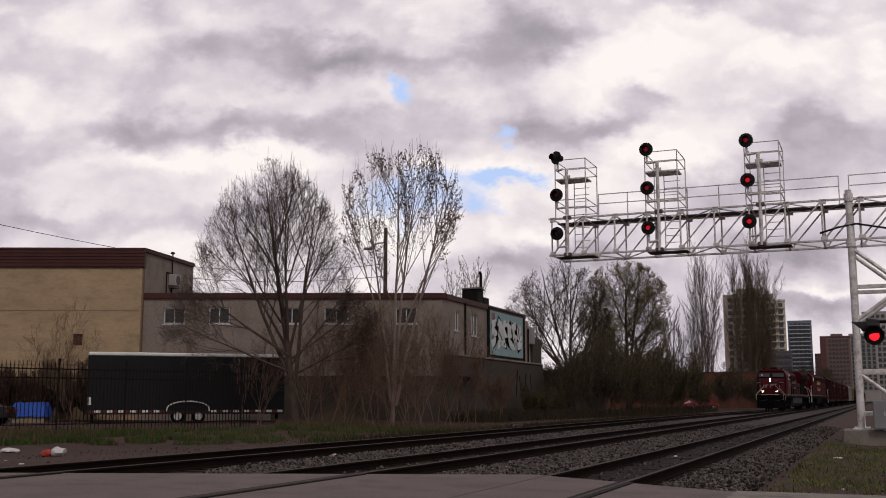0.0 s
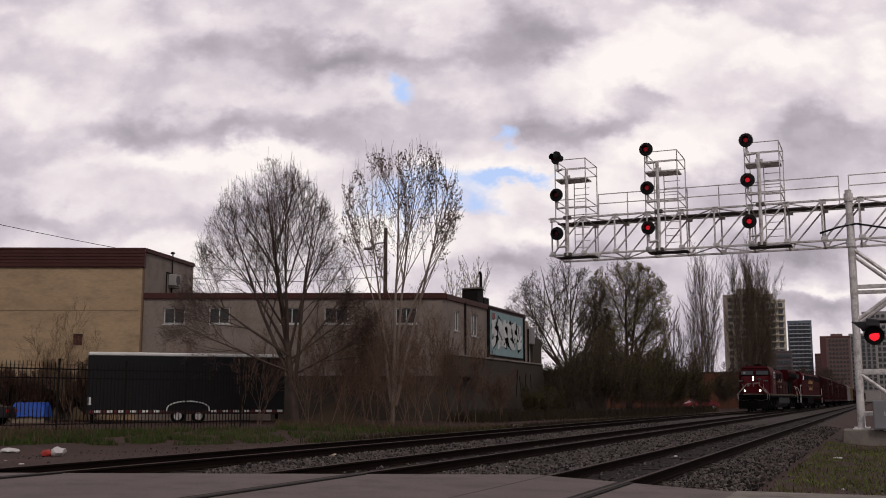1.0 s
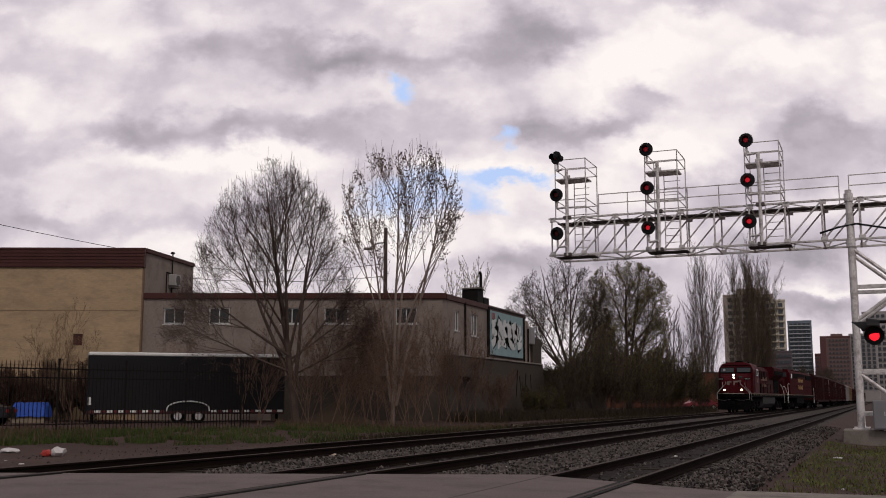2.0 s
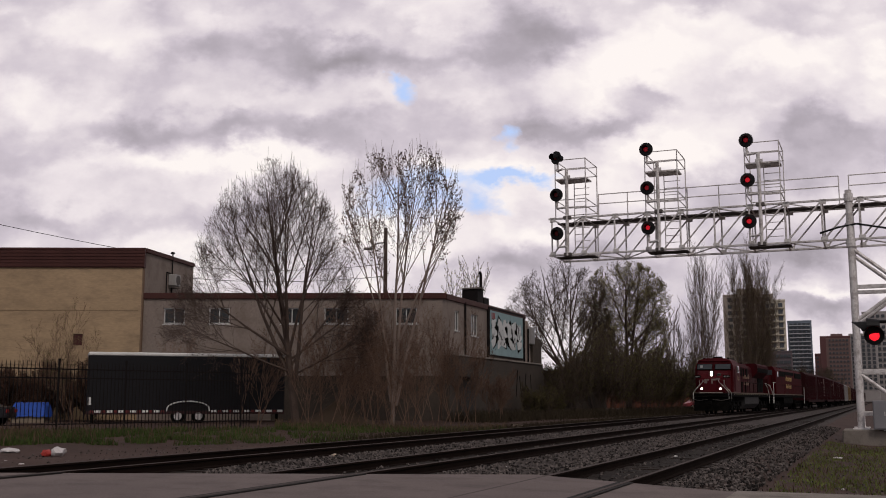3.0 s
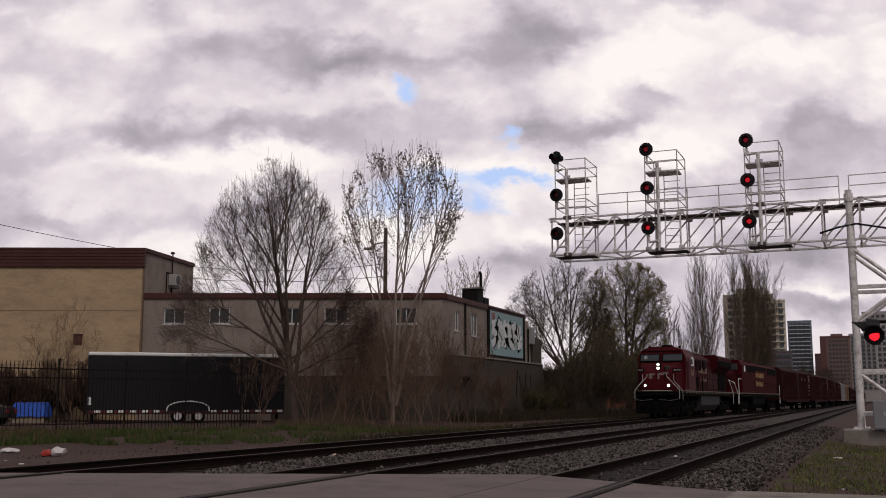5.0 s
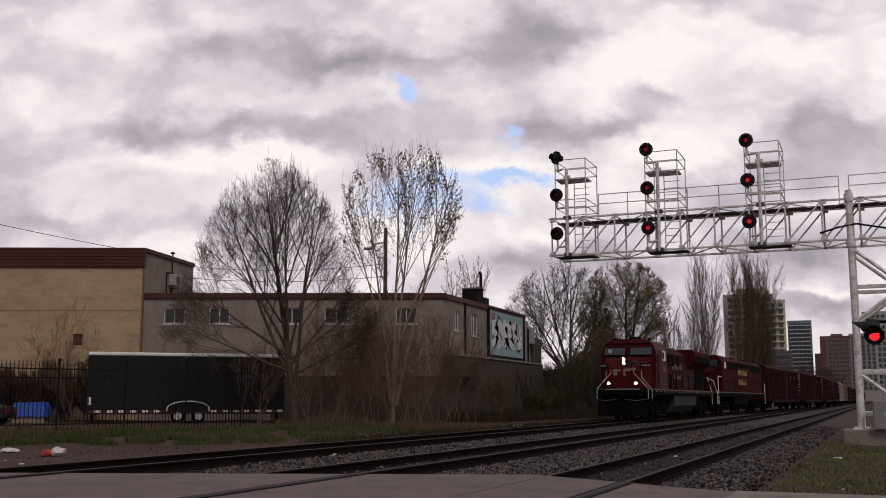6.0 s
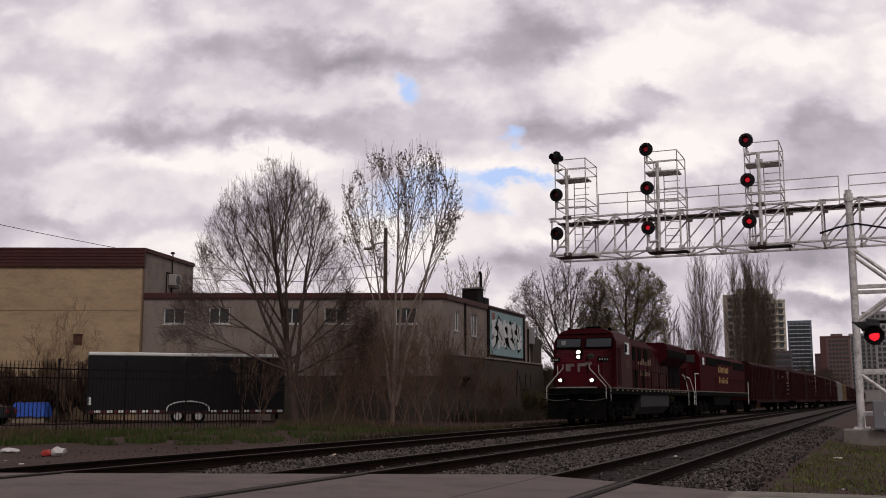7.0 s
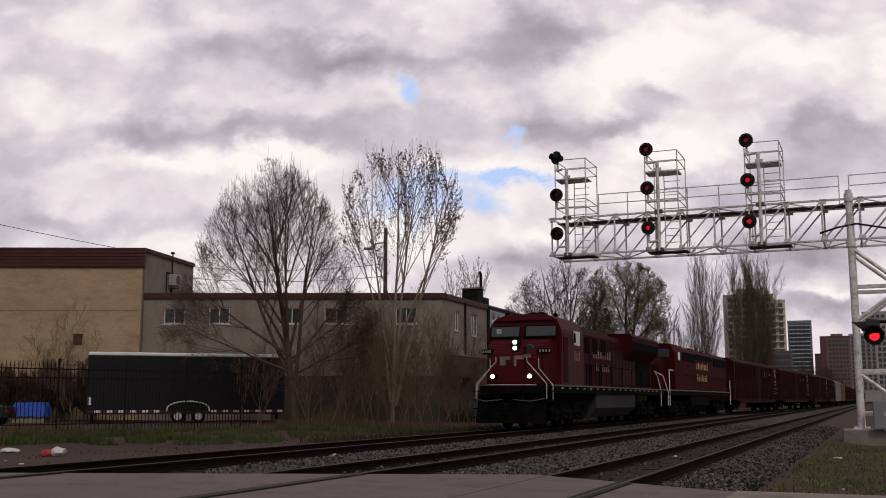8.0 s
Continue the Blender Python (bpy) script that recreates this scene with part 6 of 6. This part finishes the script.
tree("budding_tree", "large rounded tree flushed with yellow-green buds", (19.2, 108), 0, 33,
     [((0, 0, 0), (0.0, 0, 1), 13.5, 0.36), ((-0.2, 0, 2.0), (-0.34, 0.1, 1), 10.6, 0.20), ((0.2, 0, 2.2), (0.36, 0.1, 1), 10.6, 0.20), ((0, 0.2, 3.0), (0.15, 0.2, 1), 12.2, 0.2),
      ((0.1, 0, 2.4), (0.75, 0, 0.9), 8.4, 0.16), ((-0.1, 0, 2.4), (-0.65, -0.2, 0.9), 8.4, 0.16), ((0, -0.2, 2.6), (-0.12, -0.3, 1), 12.0, 0.18),
      ((0, 0, 2.6), (1.0, -0.1, 0.40), 6.0, 0.12), ((0, 0, 3.2), (-1.0, 0.1, 0.42), 6.0, 0.12), ((0, -0.1, 3.8), (-0.5, -0.4, 0.5), 6.0, 0.12), ((0, 0, 4.2), (0.6, 0.3, 0.5), 6.0, 0.12)],
     dict(OPEN, leaves=4, leaf_size=0.095, leaf_from=3, kids=(12, 8, 6, 3), thin=0.34, tip=0.008,
          reach=((-0.2, 0.0), [(3.0, 3.4), (6.0, 4.5), (9.0, 5.0), (11.5, 5.0), (13.4, 4.2), (15.0, 2.7), (16.0, 0.8)])), BARK, LEAF_NEW)

POPLAR = dict(WIDE, levels=3, kids=(24, 7, 5, 0), angle=((10, 26), (10, 24), (12, 28), (15, 40)), ratio=((0.22, 0.36), (0.34, 0.55), (0.38, 0.6), (0.4, 0.7)),
              lift=(0.02, 0.08, 0.10, 0.10, 0.1), wander=(0.03, 0.06, 0.08, 0.1, 0.1), tip=0.009, shorten=0.30, leaf_from=3, leaves=0, leaf_size=0.12, thin=0.28)
POPLAR["from"] = (0.10, 0.12, 0.15, 0.15)
BUSHY = dict(POPLAR, kids=(26, 8, 6, 0), leaves=1)


def fan(rng, n, h, lean, spread_x):
    """Upswept stems from one foot, the outer ones shorter."""
    out = []
    for i in range(n):
        k = -1 + 2 * (i + 0.5) / n
        out.append(((k * spread_x, rng.uniform(-0.5, 0.5), 0), (k * lean + rng.uniform(-0.02, 0.02), rng.uniform(-0.08, 0.08), 1), h * (1 - 0.28 * abs(k) ** 1.5) * rng.uniform(0.9, 1.02), 0.15 - 0.05 * abs(k)))
    return out


prng = random.Random(6)
POPLAR_BARK = mat("poplar_bark", (0.125, 0.090, 0.070), 0.95, vary=0.3, scale=5, fine=30)
LEAF_OLIVE = leaf("olive_bud", (0.15, 0.13, 0.06))
for u, v, n, h, lean, w, o, lm, lb in (
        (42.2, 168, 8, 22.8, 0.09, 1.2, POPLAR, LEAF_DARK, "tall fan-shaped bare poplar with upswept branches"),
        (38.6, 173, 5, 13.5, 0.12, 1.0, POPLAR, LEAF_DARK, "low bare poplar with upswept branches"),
        (48.6, 166, 7, 22.6, 0.06, 1.6, BUSHY, LEAF_OLIVE, "dense poplar with a haze of olive new buds"),
        (51.2, 168, 6, 22.4, 0.05, 1.2, BUSHY, LEAF_OLIVE, "dense poplar with a haze of olive new buds"),
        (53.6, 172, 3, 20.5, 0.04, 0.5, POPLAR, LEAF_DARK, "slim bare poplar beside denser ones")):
    tree("poplar_tree", lb, (u, v), 0, int(u * 7), fan(prng, n, h, lean, w), o, POPLAR_BARK, lm, "poplars by the line")
tree("budding_tree", "young tree with pale buds behind the grey building", (0.9, 84), 0, 51, [((0, 0, 0), (-0.05, 0, 1), 9.6, 0.10), ((0.8, 0, 0), (0.06, 0, 1), 10.0, 0.10), ((0.3, 0, 0), (0.0, 0, 1), 9.2, 0.09)],
     dict(TALL, levels=2, kids=(12, 7, 0, 0), leaf_from=1, leaves=5, leaf_size=0.14, tip=0.012), BARK, LEAF_NEW)

SHRUB = dict(WIDE, levels=3, kids=(7, 6, 4, 0), angle=((12, 38), (18, 45), (20, 50), (20, 50)), wander=(0.06, 0.12, 0.16, 0.2, 0.22), tip=0.009, leaf_from=2, leaves=2, leaf_size=0.12,
             lift=(0.04, 0.10, 0.10, 0.1, 0.1), ratio=((0.4, 0.75), (0.35, 0.6), (0.4, 0.7), (0.4, 0.7)), shorten=0.3, thin=0.55)
SHRUB["from"] = (0.15, 0.15, 0.15, 0.15)
rng = random.Random(77)
WALL_SCRUB = [(-9.4, 51, 4.4), (-5.0, 52, 5.4), (-7.4, 55, 5.6), (-3.8, 53.5, 5.8), (-1.0, 56, 6.0), (-2.6, 54, 6.4), (1.4, 58.5, 4.4), (-4.2, 50.5, 4.2), (-3.4, 55, 5.2), (-1.4, 52, 4.6),
              (-0.4, 54.5, 5.6), (0.6, 57, 4.6), (3.4, 64, 3.2), (-3.0, 49.5, 4.8), (-2.0, 56.5, 5.6), (-5.8, 54, 5.8),
              (-6.0, 50, 4.6), (-4.6, 56, 6.0), (-14.5, 57.5, 4.4)]
YARD_SCRUB = [(-21.0, 58.5, 6.2), (-19.8, 58, 5.0)]
HEDGE = [(-28.2 + 0.72 * k, 59.0 + 0.7 * (k % 2), 2.4 + 0.6 * ((k * 7) % 5) / 5) for k in range(14)]


def strip(n, a, b, low, high, off):
    """Places of n shrubs along a line, a little to either side of it."""
    out = []
    for k in range(n):
        s = (k + rng.uniform(0.2, 0.8)) / n
        out.append((a[0] + (b[0] - a[0]) * s + rng.uniform(-off, off), a[1] + (b[1] - a[1]) * s, rng.uniform(low, high)))
    return out


GROUPS = (("bare scrub before the grey wall", "leafless brown shrub growing against the grey building", LEAF_DRY, SCRUB, WALL_SCRUB),
          ("bare scrub in the yard", "leafless brown shrub before the beige wall", LEAF_NEW, SCRUB, YARD_SCRUB),
          ("rust-brown scrub in the yard", "low tangled rust-brown shrub behind the iron fence", LEAF_RUST, BARK, HEDGE),
          ("green scrub by the shed", "tangled shrub with new olive leaves", LEAF_WILLOW, BARK, strip(6, (5.8, 70), (9.0, 80), 1.6, 2.3, 0.5) + strip(22, (8.6, 79), (27.5, 114), 3.8, 6.4, 1.2) + strip(3, (15.5, 94), (21.5, 104), 5.0, 7.0, 0.8)),
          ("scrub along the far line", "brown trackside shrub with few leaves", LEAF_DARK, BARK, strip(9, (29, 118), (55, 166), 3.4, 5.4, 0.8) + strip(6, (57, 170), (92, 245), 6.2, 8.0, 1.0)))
for group, label, lm, bark, places in GROUPS:
    for k, (u, v, h) in enumerate(places):
        stems = [((rng.uniform(-0.8, 0.8) * h / 5, rng.uniform(-0.6, 0.6), 0), (rng.uniform(-0.45, 0.45), rng.uniform(-0.3, 0.3), 1), h * rng.uniform(0.6, 0.85), 0.015 + 0.009 * rng.random()) for _ in range(5 if v > 68 or h < 3.5 else 4)]
        far = v > 68
        o = dict(SHRUB, leaves=1, leaf_size=(0.06 if not far else 0.08 if v < 84 else 0.12), tip=(0.010 if far else 0.005), kids=(9, 8, 5, 0) if far else ((9, 8, 6, 0) if h < 3.5 else (7, 6, 4, 0)))
        if h < 3.1 and not far:
            o = dict(o, leaves=5, leaf_size=0.075)
        tree("shrub", label, (u, v), ground_z(*uv(u, v, 0).xy) - 0.02, 100 + k + int(v), stems, o, bark, lm, group)


# ---- grass, weeds, stones, litter ----
def blades(name, label, material, n, area, h, seed):
    r = random.Random(seed)
    w = Wood()
    for _ in range(n):
        x, y = area(r)
        z = ground_z(x, y)
        k = h * r.uniform(0.4, 1.15)
        a = r.uniform(0, 2 * math.pi)
        s = Vector((math.cos(a), math.sin(a), 0)) * r.uniform(0.008, 0.018)
        tip = Vector((r.uniform(-0.5, 0.5) * k, r.uniform(-0.5, 0.5) * k, k))
        b = len(w.v)
        p = Vector((x, y, z - 0.02))
        w.v += [p - s, p + s, p + tip * 0.6 + s * 0.7, p + tip * 0.6 - s * 0.7, p + tip]
        w.f += [(b, b + 1, b + 2, b + 3), (b + 3, b + 2, b + 4)]
    ob = w.ob(name, material, None)
    return tagged(ob, label, "grass", kind="stuff")


GRASS_R = mat("verge_grass_blade", (0.125, 0.145, 0.042), 0.85, vary=0.6, scale=2, fine=6, bump=0)


def left_verge(r):
    u = r.uniform(-1, 1)
    k = r.random()
    px = -0.44 + 0.36 * k ** 1.5
    v = r.uniform(28.5 + 6 * k, 37 + 9 * k)
    while noise.noise((px * v * 0.9, v * 0.6, 1)) < -0.05:
        v = r.uniform(28.5 + 6 * k, 37 + 9 * k)
    if r.random() < k * 0.75:
        return left_verge(r)
    q = uv(px * v, v, 0)
    return q.x, q.y


def mid_verge(r):
    px = r.uniform(-0.16, 0.06)
    v = r.uniform(44, 50)
    q = uv(px * v, v, 0)
    return min(q.x, -15.4), q.y


def far_verge(r):
    """The weedy foot of the scrub beyond the far track."""
    k = r.random()
    q = uv(1.5 + 30 * k + r.uniform(-1.6, 0.6), 60 + 62 * k + r.uniform(-1.5, 1.5), 0)
    return min(q.x, -15.3 - 1.2 * r.random()), q.y


def right_verge(r):
    while True:
        x, y = r.uniform(-1.9, 8.0), r.uniform(16.3, 42)
        if noise.noise((x * 0.6, y * 0.25, 4)) > -0.35:
            return x, y


blades("grass", "short spring grass along the iron fence", GRASS, 17000, left_verge, 0.22, 1)
blades("grass", "thin grass under the bare trees", GRASS, 5000, mid_verge, 0.22, 2)
blades("grass", "patchy grass beside the near track", GRASS_R, 26000, right_verge, 0.085, 3)
blades("dry_weeds", "dry brown weeds on the near verge", DRY, 3500, right_verge, 0.16, 4)
blades("dry_weeds", "dry brown stalks along the fence and wall", DRY, 2500, lambda r: mid_verge(r) if r.random() < 0.5 else left_verge(r), 0.45, 5)


WEED = mat("dark_old_weed", (0.040, 0.030, 0.018), 0.9, vary=0.5, scale=2, fine=6, bump=0)
blades("dry_weeds", "dark matted weeds at the foot of the scrub", WEED, 16000, far_verge, 0.75, 6)
blades("dry_weeds", "low brown weeds beside the far track", WEED, 9000, lambda r: (r.uniform(-17.8, -14.9), 30 + 70 * r.random()), 0.26, 7)


def stones():
    """Loose crushed stone over the ballast bed near the crossing."""
    r = random.Random(9)
    ico = bmesh.new()
    bmesh.ops.create_cube(ico, size=1.5)
    ico.verts.ensure_lookup_table()
    bv = [v.co.copy() for v in ico.verts]
    bf = [tuple(v.index for v in f.verts) for f in ico.faces]
    ico.free()
    V, Fc = [], []

    def add(x, y, z, s):
        b = len(V)
        e = Euler((r.uniform(0, 6), r.uniform(0, 6), r.uniform(0, 6))).to_matrix()
        k = (s * r.uniform(0.6, 1.2), s * r.uniform(0.6, 1.2), s * r.uniform(0.45, 0.9))
        for c in bv:
            q = e @ Vector((c.x * k[0], c.y * k[1], c.z * k[2])) * r.uniform(0.8, 1.15)
            V.append((x + q.x, y + q.y, z + q.z))
        Fc.extend(tuple(b + i for i in f) for f in bf)

    n = 0
    while n < 21000:
        y = 15.6 + 44 * r.random() ** 1.7
        x = r.uniform(-15.0, -2.0)
        gap = min(abs(x - tx) for tx in TRACK_X)
        if y < edge_y(x) + 0.15 or (gap < 0.95 and r.random() < 0.9) or abs(gap - 0.7535) < 0.10:
            continue
        add(x, y, ground_z(x, y) + 0.045, r.uniform(0.016, 0.042))
        n += 1
    for _ in range(3500):
        x, y = (r.uniform(-2.4, 6.0), 15.7 + 30 * r.random() ** 1.6) if r.random() < 0.55 else (r.uniform(-20, -15), r.uniform(14, 50))
        add(x, y, ground_z(x, y) + 0.01, r.uniform(0.010, 0.028))
    me = bpy.data.meshes.new("ballast_stones")
    me.from_pydata(V, [], Fc)
    me.materials.append(STONE)
    tagged(new("ballast_stones", me), "loose grey crushed stones between the tracks", "gravel", kind="stuff")


stones()


def crumpled(name, label, p, size, material, seed):
    r = random.Random(seed)
    bm = B()
    bmesh.ops.create_icosphere(bm, subdivisions=2, radius=0.5)
    for v in bm.verts:
        k = 1 + 0.45 * noise.noise(v.co * 3.0 + Vector((seed * 3.1, 0, 0)))
        v.co = Vector((v.co.x * size[0], v.co.y * size[1], v.co.z * size[2])) * k
    ob = part(name, bm, material)
    ob.matrix_basis = pose(p[0], p[1], p[2] + size[2] * 0.3, 0, 0, r.uniform(0, 180))
    return tagged(ob, label, "litter")


PLASTIC = mat("white_plastic", (0.62, 0.58, 0.57), 0.5, vary=0.15, scale=6)
REDPL = mat("red_plastic", (0.42, 0.05, 0.04), 0.5, vary=0.2, scale=6)
CARTON = mat("pale_carton", (0.55, 0.42, 0.33), 0.7, vary=0.25, scale=6)


def on_ground(px, v):
    q = uv(px * v, v, 0)
    return q.x, q.y, ground_z(q.x, q.y)


for nm, lb, px, v, size, mt in (
        ("plastic_bag", "crumpled white plastic bag on the dirt", -0.412, 27.5, (1.0, 0.5, 0.13), PLASTIC),
        ("plastic_bag", "crumpled red and white bag on the dirt", -0.377, 26.6, (0.24, 0.3, 0.2), REDPL),
        ("plastic_bag", "crumpled white plastic bag on the dirt", -0.366, 26.6, (0.46, 0.4, 0.30), PLASTIC),
        ("paper_scrap", "small white scrap of paper on the ballast", -0.415, 24.0, (0.1, 0.1, 0.05), PLASTIC),
        ("paper_scrap", "small white scrap of paper on the ballast", -0.400, 23.0, (0.12, 0.1, 0.05), PLASTIC),
        ("carton", "crushed pale drink carton between the rails", -0.103, 24.0, (0.30, 0.14, 0.13), CARTON),
        ("paper_scrap", "white cup lying on the ballast", 0.2207, 27.0, (0.12, 0.1, 0.08), PLASTIC),
        ("paper_scrap", "white cup lying on the ballast", 0.0600, 21.5, (0.10, 0.1, 0.07), PLASTIC),
        ("paper_scrap", "pale flattened board beside the far track", 0.071, 54.0, (0.9, 0.3, 0.16), CARTON),
        ("paper_scrap", "white scrap on the far track", 0.241, 58.0, (0.14, 0.12, 0.1), PLASTIC),
        ("paper_scrap", "pale slab on the gravel by the gantry", 0.375, 30.0, (0.30, 0.2, 0.07), PLASTIC),
        ("paper_scrap", "white scrap on the verge", 0.385, 16.9, (0.09, 0.06, 0.04), PLASTIC),
        ("paper_scrap", "white scrap on the verge", 0.310, 17.0, (0.06, 0.06, 0.05), PLASTIC),
        ("paper_scrap", "white scrap on the verge", 0.378, 20.5, (0.10, 0.06, 0.04), PLASTIC)):
    crumpled(nm, lb, on_ground(px, v), size, mt, int(abs(px) * 1000) + 3)


def dirt_pile():
    bm = B()
    for j in range(7):
        for i in range(24):
            a = 2 * math.pi * i / 24
            rr = 2.1 * (j + 0.3) / 6
            k = 1 + 0.2 * noise.noise((math.cos(a) * 2, math.sin(a) * 2, j * 0.4))
            bm.verts.new((rr * math.cos(a) * k, 0.8 * rr * math.sin(a) * k, 1.25 * (1 - (j / 6)) ** 1.2 + 0.06 * noise.noise((i, j, 0.5)) - 0.05))
    bm.verts.ensure_lookup_table()
    for j in range(6):
        for i in range(24):
            q = (i + 1) % 24
            bm.faces.new([bm.verts[k] for k in (j * 24 + i, (j + 1) * 24 + i, (j + 1) * 24 + q, j * 24 + q)])
    bm.faces.new([bm.verts[i] for i in range(24)])
    ob = part("soil_mound", bm, mat("tan_soil", (0.090, 0.062, 0.042), 0.95, vary=0.3, scale=2, bump=0.6))
    ob.matrix_basis = pose(*uv(-5.6, 55.5, 0.0), 0, 0, YAW)
    tagged(smooth(ob), "tan mound of soil before the grey building", "soil")


dirt_pile()


def sidewalk():
    bm = box(B(), (2.6, 12.6, -0.12), (9.0, 4.6, 0.3), 0.02)
    ob = part("pavement", bm, CONCRETE)
    tagged(ob, "cracked concrete pavement slab beside the road", "pavement", kind="structure")


sidewalk()
motions()
